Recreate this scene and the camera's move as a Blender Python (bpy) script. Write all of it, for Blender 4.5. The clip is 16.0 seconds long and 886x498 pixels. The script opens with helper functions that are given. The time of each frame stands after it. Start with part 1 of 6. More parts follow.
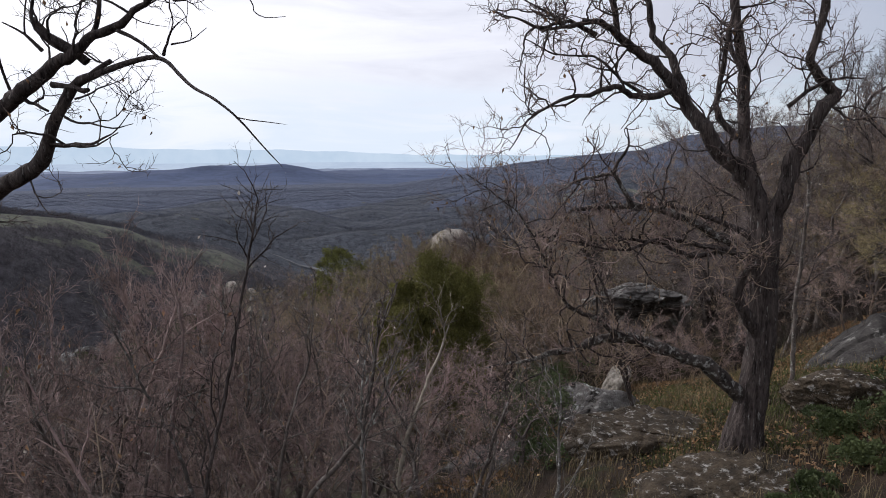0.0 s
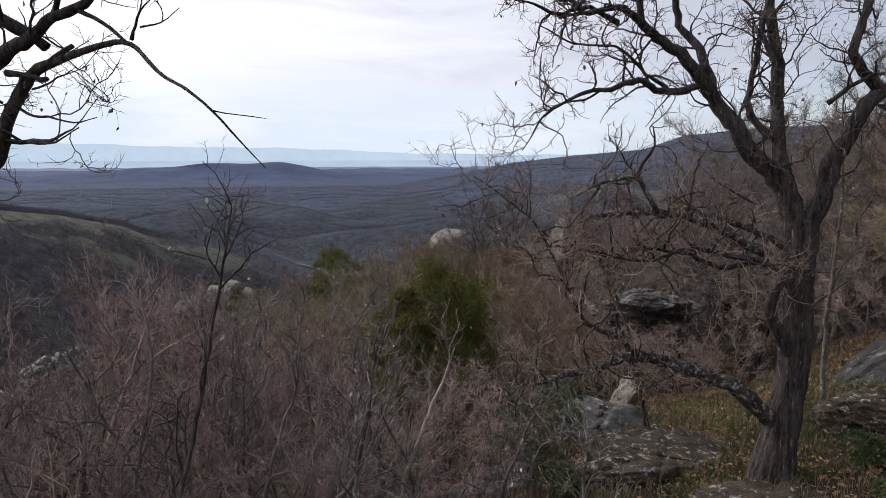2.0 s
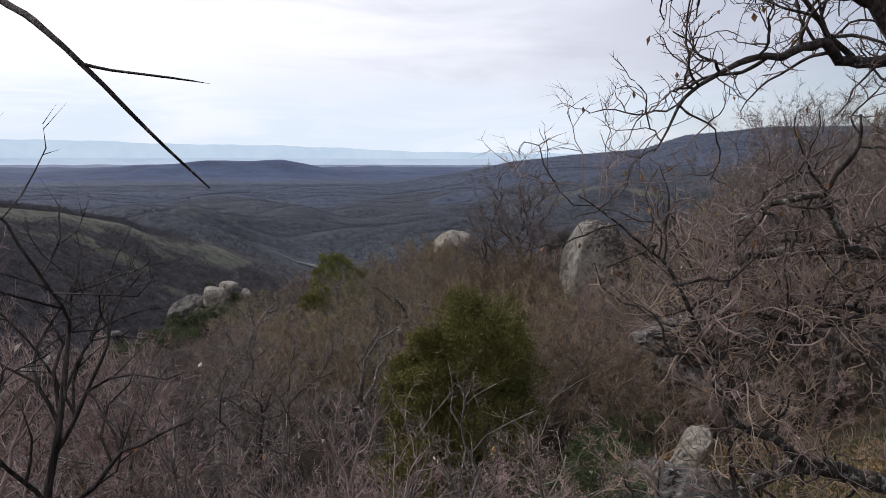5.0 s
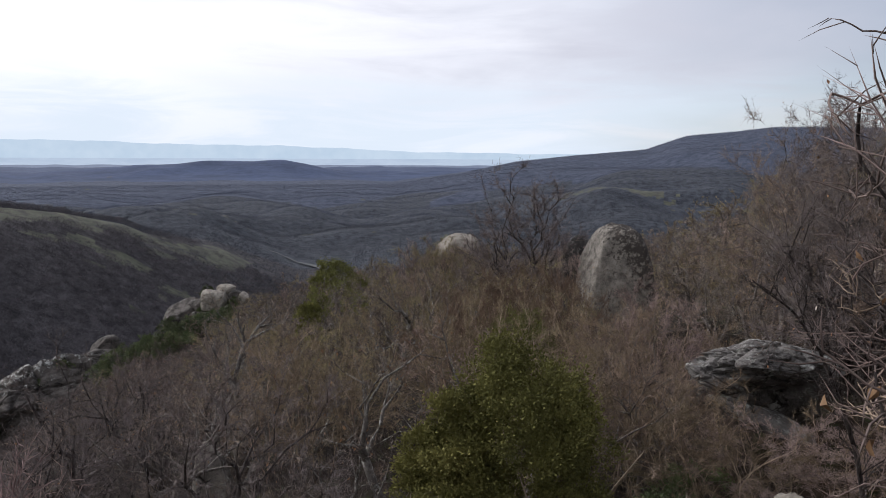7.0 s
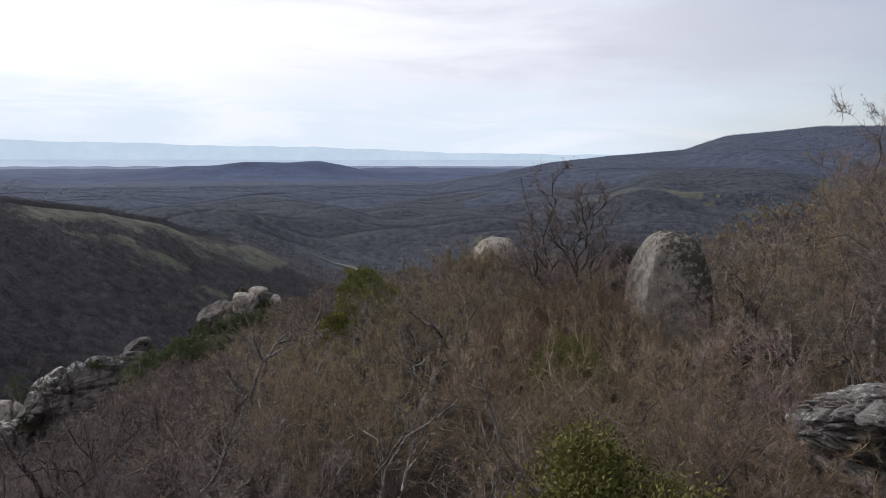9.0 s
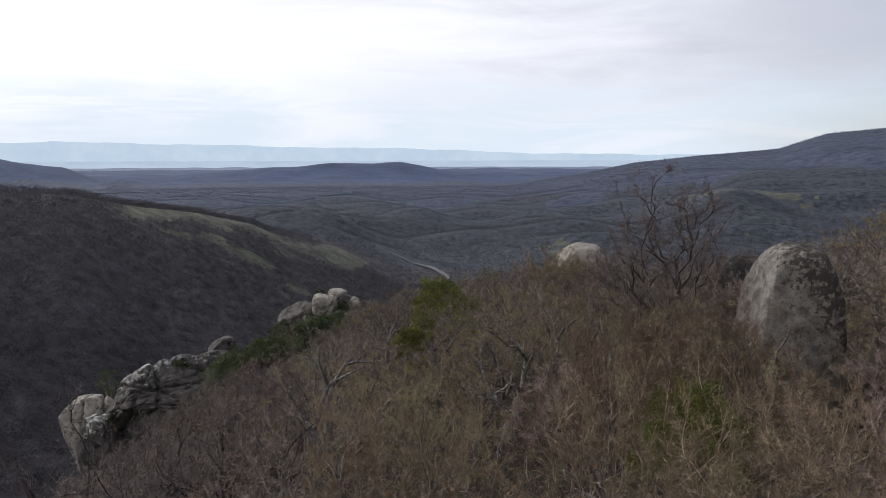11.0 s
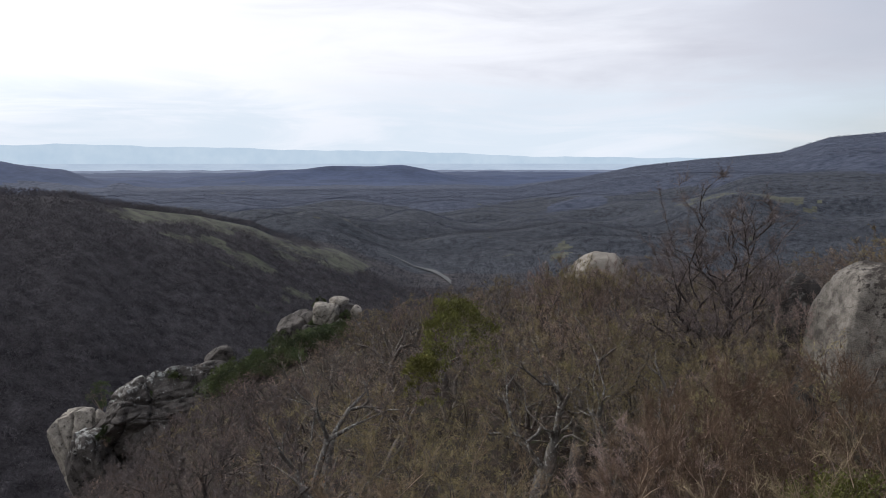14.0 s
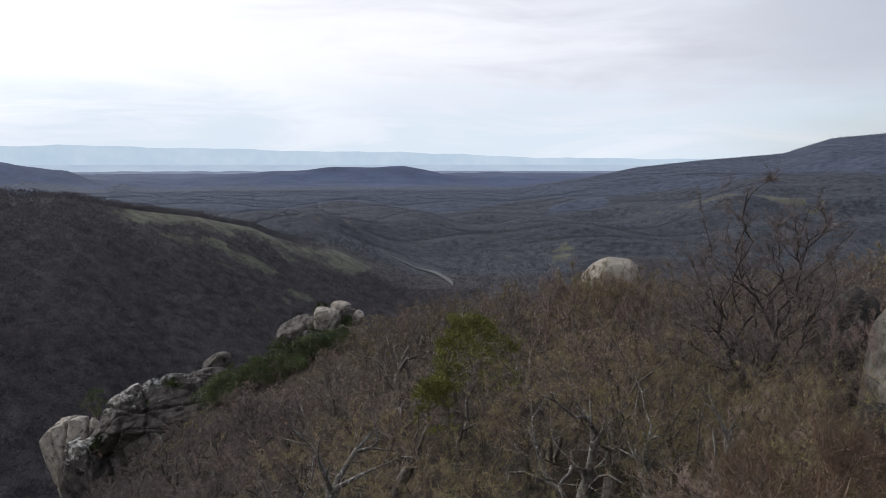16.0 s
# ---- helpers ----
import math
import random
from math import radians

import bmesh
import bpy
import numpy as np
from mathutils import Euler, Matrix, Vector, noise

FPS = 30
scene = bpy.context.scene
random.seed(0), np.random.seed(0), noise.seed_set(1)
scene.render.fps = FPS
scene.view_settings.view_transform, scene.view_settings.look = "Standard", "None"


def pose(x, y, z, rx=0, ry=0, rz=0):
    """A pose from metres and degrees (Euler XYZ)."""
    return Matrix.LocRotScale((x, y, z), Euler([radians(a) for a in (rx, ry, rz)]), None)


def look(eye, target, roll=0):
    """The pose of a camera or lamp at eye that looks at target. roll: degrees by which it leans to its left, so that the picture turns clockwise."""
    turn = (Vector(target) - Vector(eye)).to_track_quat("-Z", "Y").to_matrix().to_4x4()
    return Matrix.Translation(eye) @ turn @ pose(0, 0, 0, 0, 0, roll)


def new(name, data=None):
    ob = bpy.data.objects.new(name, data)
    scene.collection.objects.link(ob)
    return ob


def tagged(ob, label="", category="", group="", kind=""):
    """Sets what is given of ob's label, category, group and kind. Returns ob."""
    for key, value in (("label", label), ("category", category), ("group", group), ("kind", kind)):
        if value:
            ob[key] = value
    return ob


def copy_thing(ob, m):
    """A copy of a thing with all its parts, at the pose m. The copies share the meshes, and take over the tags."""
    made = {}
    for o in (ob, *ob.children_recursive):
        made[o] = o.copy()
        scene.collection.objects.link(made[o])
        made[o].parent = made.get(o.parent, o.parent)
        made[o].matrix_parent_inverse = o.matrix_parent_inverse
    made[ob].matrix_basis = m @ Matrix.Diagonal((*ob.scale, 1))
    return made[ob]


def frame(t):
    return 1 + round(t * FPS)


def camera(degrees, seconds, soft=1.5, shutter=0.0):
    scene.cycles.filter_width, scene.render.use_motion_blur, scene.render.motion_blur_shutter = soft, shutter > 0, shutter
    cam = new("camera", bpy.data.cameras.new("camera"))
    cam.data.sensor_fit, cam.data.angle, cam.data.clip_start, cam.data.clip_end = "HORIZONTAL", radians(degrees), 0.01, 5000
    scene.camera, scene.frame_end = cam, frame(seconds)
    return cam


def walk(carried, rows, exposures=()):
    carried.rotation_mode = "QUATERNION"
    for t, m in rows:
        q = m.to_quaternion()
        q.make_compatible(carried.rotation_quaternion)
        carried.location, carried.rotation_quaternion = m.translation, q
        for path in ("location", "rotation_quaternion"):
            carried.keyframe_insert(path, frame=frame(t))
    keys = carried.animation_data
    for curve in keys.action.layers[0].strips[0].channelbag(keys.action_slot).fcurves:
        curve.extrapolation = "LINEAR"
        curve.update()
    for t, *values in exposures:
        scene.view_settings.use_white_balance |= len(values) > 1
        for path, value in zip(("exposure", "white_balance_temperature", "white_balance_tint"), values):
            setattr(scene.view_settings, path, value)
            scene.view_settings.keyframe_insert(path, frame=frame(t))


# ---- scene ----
cam = camera(65.81, 16.0, soft=0.85)
PATH = [  # seconds, eye, target, roll
    (0.0, (0.000, 0.000, 0.000), (-0.000, 9.916, -1.296), -0.40),
    (0.5, (-0.008, 0.117, 0.008), (0.003, 10.033, -1.288), -0.37),
    (1.0, (-0.021, 0.254, 0.015), (-0.006, 10.169, -1.293), -0.21),
    (1.5, (-0.035, 0.449, 0.018), (-0.007, 10.363, -1.293), -0.17),
    (2.0, (-0.062, 0.710, 0.014), (-0.031, 10.624, -1.298), -0.09),
    (2.5, (-0.099, 1.023, 0.010), (-0.070, 10.936, -1.300), -0.04),
    (3.0, (-0.147, 1.385, 0.009), (-0.126, 11.298, -1.302), 0.02),
    (3.5, (-0.209, 1.770, 0.019), (-0.182, 11.683, -1.301), 0.06),
    (4.0, (-0.304, 2.189, 0.028), (-0.275, 12.101, -1.296), 0.10),
    (4.5, (-0.402, 2.657, 0.041), (-0.375, 12.568, -1.286), 0.12),
    (5.0, (-0.481, 3.115, 0.057), (-0.447, 13.026, -1.277), 0.19),
    (7.3, (-0.782, 5.715, 0.004), (-0.766, 15.627, -1.321), 0.27),
    (7.5, (-0.788, 5.934, -0.001), (-0.778, 15.847, -1.322), 0.25),
    (8.0, (-0.793, 6.464, 0.001), (-0.793, 16.376, -1.321), 0.22),
    (8.5, (-0.796, 7.002, 0.006), (-0.837, 16.913, -1.319), 0.18),
    (9.0, (-0.821, 7.567, -0.004), (-1.303, 17.468, -1.322), 0.11),
    (9.5, (-0.869, 8.113, 0.013), (-2.055, 17.954, -1.303), -0.04),
    (10.0, (-0.942, 8.723, 0.010), (-2.534, 18.509, -1.296), -0.13),
    (10.2, (-0.973, 8.965, 0.019), (-2.597, 18.745, -1.291), -0.14),
    (12.3, (-1.520, 11.202, 0.077), (-3.161, 20.982, -1.214), -0.09),
    (12.5, (-1.592, 11.412, 0.070), (-3.232, 21.193, -1.212), -0.05),
    (13.0, (-1.780, 11.953, 0.068), (-3.425, 21.734, -1.207), -0.02),
    (13.5, (-1.997, 12.474, 0.073), (-3.647, 22.255, -1.197), -0.02),
    (14.0, (-2.188, 12.988, 0.073), (-3.843, 22.769, -1.193), -0.01),
    (14.5, (-2.373, 13.500, 0.073), (-4.033, 23.281, -1.188), -0.06),
    (15.0, (-2.561, 14.011, 0.077), (-4.223, 23.792, -1.178), -0.02),
    (15.5, (-2.757, 14.566, 0.084), (-4.425, 24.346, -1.167), 0.02),
    (16.0, (-2.954, 15.095, 0.093), (-4.625, 24.874, -1.158), 0.00),
]
walk(cam, [(t, look(eye, target, roll)) for t, eye, target, roll in PATH], exposures=[(0.0, 0.03, 6120, 15), (7.5, 0.02, 6150, 14), (12.5, -0.02, 6190, 13), (16.0, -0.05, 6170, 12.5)])


# ---- world, sun ----
world = bpy.data.worlds.new("world")
scene.world = world
world.use_nodes = True
wt = world.node_tree
wt.nodes.clear()


def wn(kind, **kw):
    n = wt.nodes.new(kind)
    for k, v in kw.items():
        if k == "blend":
            n.data_type, n.blend_type = "RGBA", v
        elif k == "op":
            n.operation = v
        else:
            n.inputs[k].default_value = v
    return n


w_sky = wt.nodes.new("ShaderNodeTexSky")
w_sky.sky_type, w_sky.sun_disc = "NISHITA", False
w_sky.sun_elevation, w_sky.sun_rotation = radians(36), radians(-60)
w_gain = wn("ShaderNodeVectorMath", op="SCALE", Scale=0.09)
wt.links.new(w_sky.outputs[0], w_gain.inputs[0])
w_co = wt.nodes.new("ShaderNodeTexCoord")
w_sep = wt.nodes.new("ShaderNodeSeparateXYZ")
wt.links.new(w_co.outputs["Generated"], w_sep.inputs[0])


def w_range(socket, a, b, c, d, kind="SMOOTHSTEP"):
    n = wt.nodes.new("ShaderNodeMapRange")
    n.interpolation_type = kind
    for k, v in zip(("From Min", "From Max", "To Min", "To Max"), (a, b, c, d)):
        n.inputs[k].default_value = v
    wt.links.new(socket, n.inputs[0])
    return n.outputs[0]


def w_math(op, a, b):
    n = wn("ShaderNodeMath", op=op)
    for k, v in enumerate((a, b)):
        if isinstance(v, (int, float)):
            n.inputs[k].default_value = v
        else:
            wt.links.new(v, n.inputs[k])
    return n.outputs[0]


def w_mixed(factor, a, b):
    n = wn("ShaderNodeMix", blend="MIX")
    for k, v in (("Factor", factor), ("A", a), ("B", b)):
        if isinstance(v, tuple):
            n.inputs[k].default_value = v
        elif isinstance(v, (int, float)):
            n.inputs[k].default_value = v
        else:
            wt.links.new(v, n.inputs[k])
    return n.outputs["Result"]


def w_noise(scale, place, size, detail=6.0, rough=0.52, twist=0.35):
    mp = wn("ShaderNodeMapping", Scale=scale, Location=place)
    wt.links.new(w_co.outputs["Generated"], mp.inputs[0])
    n = wn("ShaderNodeTexNoise", Scale=size, Detail=detail, Roughness=rough, Distortion=twist)
    wt.links.new(mp.outputs[0], n.inputs["Vector"])
    return n.outputs[0]


# flat cloud layers, stretched sideways; the veiled sun stands behind them to the upper left
broad = w_noise((1.2, 1.2, 4.6), (0.35, 0.1, 0.25), 1.5)
wisps = w_noise((1.4, 1.4, 10.0), (2.3, 1.1, 0.6), 2.6, 8.0, 0.58, 0.6)
sun_way = Vector((math.sin(radians(-60)) * math.cos(radians(36)), math.cos(radians(-60)) * math.cos(radians(36)), math.sin(radians(36))))
w_dot = wn("ShaderNodeVectorMath", op="DOT_PRODUCT")
w_dot.inputs[1].default_value = sun_way
wt.links.new(w_co.outputs["Generated"], w_dot.inputs[0])
side = w_math("ADD", w_sep.outputs[0], w_math("MULTIPLY", w_math("SUBTRACT", wisps, 0.5), 0.9))
side = w_math("SUBTRACT", side, w_math("MULTIPLY", w_math("SUBTRACT", broad, 0.5), 0.8))
grey = w_mixed(w_range(broad, 0.36, 0.64, 0, 1), (0.66, 0.67, 0.715, 1), (0.80, 0.82, 0.86, 1))
cloud = w_mixed(w_range(side, -0.55, 0.3, 1, 0), grey, (1.06, 1.06, 1.06, 1))
glow = w_range(w_dot.outputs["Value"], 0.75, 1.0, 1.0, 1.9)
w_lit = wn("ShaderNodeVectorMath", op="SCALE")
wt.links.new(cloud, w_lit.inputs[0])
wt.links.new(glow, w_lit.inputs["Scale"])
# a paler, bluer band above the horizon, with thin bright streaks at its top
low = w_math("ADD", w_sep.outputs[2], w_math("MULTIPLY", w_math("SUBTRACT", wisps, 0.5), 0.14))
band = w_mixed(w_range(wisps, 0.42, 0.66, 0, 1), (0.77, 0.85, 0.9, 1), (0.88, 0.92, 0.95, 1))
veil = w_mixed(w_range(low, 0.03, 0.15, 0, 1), band, w_lit.outputs[0])
# to the right the cover thins and the blue sky shows
thin = w_range(w_math("ADD", w_sep.outputs[0], w_math("MULTIPLY", w_math("SUBTRACT", broad, 0.5), 0.5)), 0.14, 0.55, 0.0, 0.55)
w_mix_out = w_mixed(thin, veil, w_gain.outputs[0])
w_bg = wn("ShaderNodeBackground", Strength=1.0)
wt.links.new(w_mix_out, w_bg.inputs[0])
w_out = wt.nodes.new("ShaderNodeOutputWorld")
wt.links.new(w_bg.outputs[0], w_out.inputs[0])

sun = new("sun", bpy.data.lights.new("sun", "SUN"))
sun.data.energy, sun.data.angle, sun.data.color = 1.85, radians(12), (1.0, 0.95, 0.88)
sun.matrix_world = look(sun_way * 50, (0, 0, 0))


# ---- materials ----
def material(name, dark, light, scale=3.0, rough=0.9, bump=0.3, fine=18.0, third=None, spot=0.62, stretch=(1, 1, 1), vary=0.0, depth=0.02, crown=None, cracks=0.0):
    """A rough natural surface: two colours mixed by broad noise, fine grain, and patches of a third colour."""
    m = bpy.data.materials.new(name)
    m.use_nodes = True
    nt = m.node_tree
    b = nt.nodes["Principled BSDF"]
    b.inputs["Roughness"].default_value = rough
    b.inputs["Specular IOR Level"].default_value = 0.25
    co = nt.nodes.new("ShaderNodeTexCoord")
    mp = nt.nodes.new("ShaderNodeMapping")
    mp.inputs["Scale"].default_value = stretch
    nt.links.new(co.outputs["Object"], mp.inputs[0])
    n1 = nt.nodes.new("ShaderNodeTexNoise")
    n1.inputs["Scale"].default_value, n1.inputs["Detail"].default_value, n1.inputs["Roughness"].default_value = scale, 7.0, 0.62
    n2 = nt.nodes.new("ShaderNodeTexNoise")
    n2.inputs["Scale"].default_value, n2.inputs["Detail"].default_value = fine, 4.0
    for n in (n1, n2):
        nt.links.new(mp.outputs[0], n.inputs["Vector"])
    mul = nt.nodes.new("ShaderNodeMath")
    mul.operation = "MULTIPLY_ADD"
    mul.inputs[1].default_value, mul.inputs[2].default_value = 0.5, -0.25
    nt.links.new(n2.outputs[0], mul.inputs[0])
    add = nt.nodes.new("ShaderNodeMath")
    nt.links.new(n1.outputs[0], add.inputs[0])
    nt.links.new(mul.outputs[0], add.inputs[1])
    ramp = nt.nodes.new("ShaderNodeValToRGB")
    ramp.color_ramp.elements[0].position, ramp.color_ramp.elements[0].color = 0.32, (*dark, 1)
    ramp.color_ramp.elements[1].position, ramp.color_ramp.elements[1].color = 0.66, (*light, 1)
    nt.links.new(add.outputs[0], ramp.inputs[0])
    colour, relief = ramp.outputs[0], add.outputs[0]
    if third:
        n3 = nt.nodes.new("ShaderNodeTexNoise")
        n3.inputs["Scale"].default_value, n3.inputs["Detail"].default_value, n3.inputs["Roughness"].default_value = scale * 1.9, 8.0, 0.7
        off = nt.nodes.new("ShaderNodeMapping")
        off.inputs["Location"].default_value = (7.3, 2.1, 4.4)
        nt.links.new(mp.outputs[0], off.inputs[0])
        nt.links.new(off.outputs[0], n3.inputs["Vector"])
        mr = nt.nodes.new("ShaderNodeMapRange")
        mr.inputs["From Min"].default_value, mr.inputs["From Max"].default_value = spot - 0.04, spot + 0.05
        cover = n3.outputs[0]
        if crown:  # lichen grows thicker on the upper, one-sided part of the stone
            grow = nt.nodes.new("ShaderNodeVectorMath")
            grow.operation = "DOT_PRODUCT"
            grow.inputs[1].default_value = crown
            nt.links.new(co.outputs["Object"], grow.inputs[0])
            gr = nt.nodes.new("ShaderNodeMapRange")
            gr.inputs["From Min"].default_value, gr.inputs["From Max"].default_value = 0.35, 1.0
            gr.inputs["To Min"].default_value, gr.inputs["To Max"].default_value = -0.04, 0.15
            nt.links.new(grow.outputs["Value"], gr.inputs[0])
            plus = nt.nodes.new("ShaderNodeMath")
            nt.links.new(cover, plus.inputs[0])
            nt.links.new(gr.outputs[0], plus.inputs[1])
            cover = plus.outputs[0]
        nt.links.new(cover, mr.inputs[0])
        mx = nt.nodes.new("ShaderNodeMix")
        mx.data_type = "RGBA"
        nt.links.new(mr.outputs[0], mx.inputs["Factor"])
        nt.links.new(colour, mx.inputs["A"])
        mx.inputs["B"].default_value = (*third, 1)
        colour = mx.outputs["Result"]
    if cracks:  # a net of dark splits
        warp = nt.nodes.new("ShaderNodeVectorMath")
        warp.operation = "MULTIPLY_ADD"
        warp.inputs[1].default_value = (2.2 / cracks * 0.25,) * 3
        nt.links.new(n1.outputs["Color"], warp.inputs[0])
        nt.links.new(co.outputs["Object"], warp.inputs[2])
        squash = nt.nodes.new("ShaderNodeMapping")
        squash.inputs["Scale"].default_value, squash.inputs["Rotation"].default_value = (1.0, 0.8, 2.2), (0.2, 0.35, 0.1)
        nt.links.new(warp.outputs[0], squash.inputs[0])
        vor = nt.nodes.new("ShaderNodeTexVoronoi")
        vor.feature = "DISTANCE_TO_EDGE"
        vor.inputs["Scale"].default_value = cracks
        nt.links.new(squash.outputs[0], vor.inputs["Vector"])
        line = nt.nodes.new("ShaderNodeMapRange")
        line.inputs["From Min"].default_value, line.inputs["From Max"].default_value = 0.006, 0.035
        gap = nt.nodes.new("ShaderNodeMapRange")
        gap.inputs["From Min"].default_value, gap.inputs["From Max"].default_value, gap.inputs["To Max"].default_value = 0.42, 0.6, 0.12
        nt.links.new(n1.outputs[0], gap.inputs[0])
        heal = nt.nodes.new("ShaderNodeMath")
        nt.links.new(vor.outputs["Distance"], heal.inputs[0])
        nt.links.new(gap.outputs[0], heal.inputs[1])
        nt.links.new(heal.outputs[0], line.inputs[0])
        cm = nt.nodes.new("ShaderNodeMix")
        cm.data_type = "RGBA"
        nt.links.new(line.outputs[0], cm.inputs["Factor"])
        cm.inputs["A"].default_value = (0.022, 0.019, 0.017, 1)
        nt.links.new(colour, cm.inputs["B"])
        colour = cm.outputs["Result"]
        deep = nt.nodes.new("ShaderNodeMath")
        deep.operation = "MULTIPLY_ADD"
        deep.inputs[1].default_value = 0.6
        nt.links.new(line.outputs[0], deep.inputs[0])
        nt.links.new(add.outputs[0], deep.inputs[2])
        relief = deep.outputs[0]
    if vary:
        info = nt.nodes.new("ShaderNodeObjectInfo")
        geo = nt.nodes.new("ShaderNodeNewGeometry")
        sm = nt.nodes.new("ShaderNodeMath")
        sm.operation = "MULTIPLY_ADD"
        sm.inputs[1].default_value = 2.2
        nt.links.new(info.outputs["Random"], sm.inputs[0])
        nt.links.new(geo.outputs["Random Per Island"], sm.inputs[2])
        vr = nt.nodes.new("ShaderNodeMapRange")
        vr.inputs["From Max"].default_value = 3.2
        vr.inputs["To Min"].default_value, vr.inputs["To Max"].default_value = 1 - vary, 1 + vary
        nt.links.new(sm.outputs[0], vr.inputs[0])
        hue = nt.nodes.new("ShaderNodeMath")
        hue.operation = "MULTIPLY"
        hue.inputs[1].default_value = 17.3
        nt.links.new(info.outputs["Random"], hue.inputs[0])
        frac = nt.nodes.new("ShaderNodeMath")
        frac.operation = "FRACT"
        nt.links.new(hue.outputs[0], frac.inputs[0])
        tone = nt.nodes.new("ShaderNodeMapRange")
        tone.inputs["To Min"].default_value, tone.inputs["To Max"].default_value = 0.489, 0.515
        nt.links.new(frac.outputs[0], tone.inputs[0])
        hs = nt.nodes.new("ShaderNodeHueSaturation")
        nt.links.new(vr.outputs[0], hs.inputs["Value"])
        nt.links.new(tone.outputs[0], hs.inputs["Hue"])
        nt.links.new(colour, hs.inputs["Color"])
        colour = hs.outputs[0]
    nt.links.new(colour, b.inputs["Base Color"])
    if bump:
        bp = nt.nodes.new("ShaderNodeBump")
        bp.inputs["Strength"].default_value, bp.inputs["Distance"].default_value = bump, depth
        nt.links.new(relief, bp.inputs["Height"])
        nt.links.new(bp.outputs[0], b.inputs["Normal"])
    return m


M_BARK = material("oak_bark", (0.013, 0.0095, 0.0085), (0.1, 0.08, 0.073), 16.0, 0.95, 1.0, 70.0, third=(0.27, 0.265, 0.245), spot=0.63, stretch=(1, 1, 0.16), depth=0.05)
M_LIMB = material("lichened_limb", (0.04, 0.032, 0.028), (0.15, 0.127, 0.11), 7.0, 0.95, 0.6, 40.0, third=(0.32, 0.31, 0.28), spot=0.6)
M_TWIG = material("brown_twig", (0.112, 0.082, 0.062), (0.31, 0.23, 0.172), 3.0, 0.9, 0.0, 20.0, vary=0.65)
M_TWIG_RED = material("reddish_twig", (0.135, 0.096, 0.086), (0.355, 0.262, 0.236), 3.0, 0.9, 0.0, 20.0, vary=0.5)
M_TWIG_OLIVE = material("olive_twig", (0.11, 0.087, 0.044), (0.285, 0.23, 0.118), 3.0, 0.9, 0.0, 20.0, vary=0.45)
# older wood, its colour darkened for shade inside crowns and under trees
M_TWIG_SHADE = material("shaded_old_twig", (0.056, 0.042, 0.036), (0.165, 0.126, 0.107), 3.0, 0.95, 0.0, 20.0, vary=0.5)
M_TWIG_DUSK = material("dusky_twig", (0.064, 0.052, 0.05), (0.188, 0.158, 0.15), 3.0, 0.9, 0.0, 20.0, vary=0.5)
M_TWIG_GREY = material("pale_grey_twig", (0.105, 0.088, 0.072), (0.3, 0.255, 0.21), 3.0, 0.9, 0.0, 20.0, vary=0.55)
M_TWIG_TAN = material("tan_twig", (0.1, 0.073, 0.046), (0.24, 0.182, 0.117), 3.0, 0.9, 0.0, 20.0, vary=0.35)
M_TWIG_RUST = material("rusty_twig", (0.074, 0.047, 0.033), (0.178, 0.117, 0.083), 3.0, 0.9, 0.0, 20.0, vary=0.35)
M_DRYLEAF = material("dry_oak_leaf", (0.15, 0.075, 0.035), (0.4, 0.24, 0.135), 8.0, 0.8, 0.0, 20.0, vary=0.5)
M_GREEN = material("evergreen_leaf", (0.064, 0.066, 0.017), (0.2, 0.19, 0.054), 2.0, 0.9, 0.0, 20.0, vary=0.55)
M_GREEN_YELLOW = material("yellowish_evergreen_leaf", (0.065, 0.068, 0.012), (0.19, 0.185, 0.042), 2.0, 0.6, 0.0, 20.0, vary=0.5)
M_GREEN_DARK = material("dark_evergreen_leaf", (0.04, 0.055, 0.022), (0.1, 0.12, 0.045), 0.8, 0.6, 0.0, 8.0, vary=0.5)
M_SLAB = material("cracked_ridge_rock", (0.034, 0.029, 0.026), (0.14, 0.125, 0.112), 1.0, 0.95, 1.0, 11.0, third=(0.37, 0.37, 0.345), spot=0.6, depth=0.25, cracks=0.3, crown=(0.0, -0.03, 0.18))
M_GRANITE = material("weathered_granite", (0.13, 0.115, 0.096), (0.33, 0.298, 0.25), 1.6, 0.95, 0.7, 24.0, third=(0.075, 0.068, 0.06), spot=0.6, depth=0.05, cracks=0.5)
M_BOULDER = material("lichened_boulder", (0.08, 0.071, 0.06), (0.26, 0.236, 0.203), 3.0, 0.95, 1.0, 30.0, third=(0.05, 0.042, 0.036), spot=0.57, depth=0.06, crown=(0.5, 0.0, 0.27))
M_DOME = material("smooth_pale_granite", (0.165, 0.148, 0.122), (0.28, 0.253, 0.214), 0.7, 0.95, 0.5, 14.0, third=(0.12, 0.105, 0.085), spot=0.63, depth=0.04)
M_LICHEN_ROCK = material("lichened_grey_rock", (0.045, 0.04, 0.038), (0.16, 0.15, 0.14), 2.4, 0.95, 1.0, 30.0, third=(0.33, 0.33, 0.305), spot=0.585, depth=0.06, cracks=0.9)
M_DARKROCK = material("dull_grey_rock", (0.018, 0.016, 0.015), (0.068, 0.062, 0.057), 2.6, 0.95, 1.0, 30.0, third=(0.2, 0.195, 0.18), spot=0.6, depth=0.05, cracks=0.7)
M_MOSSY_ROCK = material("mossy_dark_rock", (0.018, 0.014, 0.009), (0.085, 0.064, 0.043), 5.0, 0.95, 1.0, 50.0, third=(0.33, 0.315, 0.29), spot=0.59, depth=0.06)
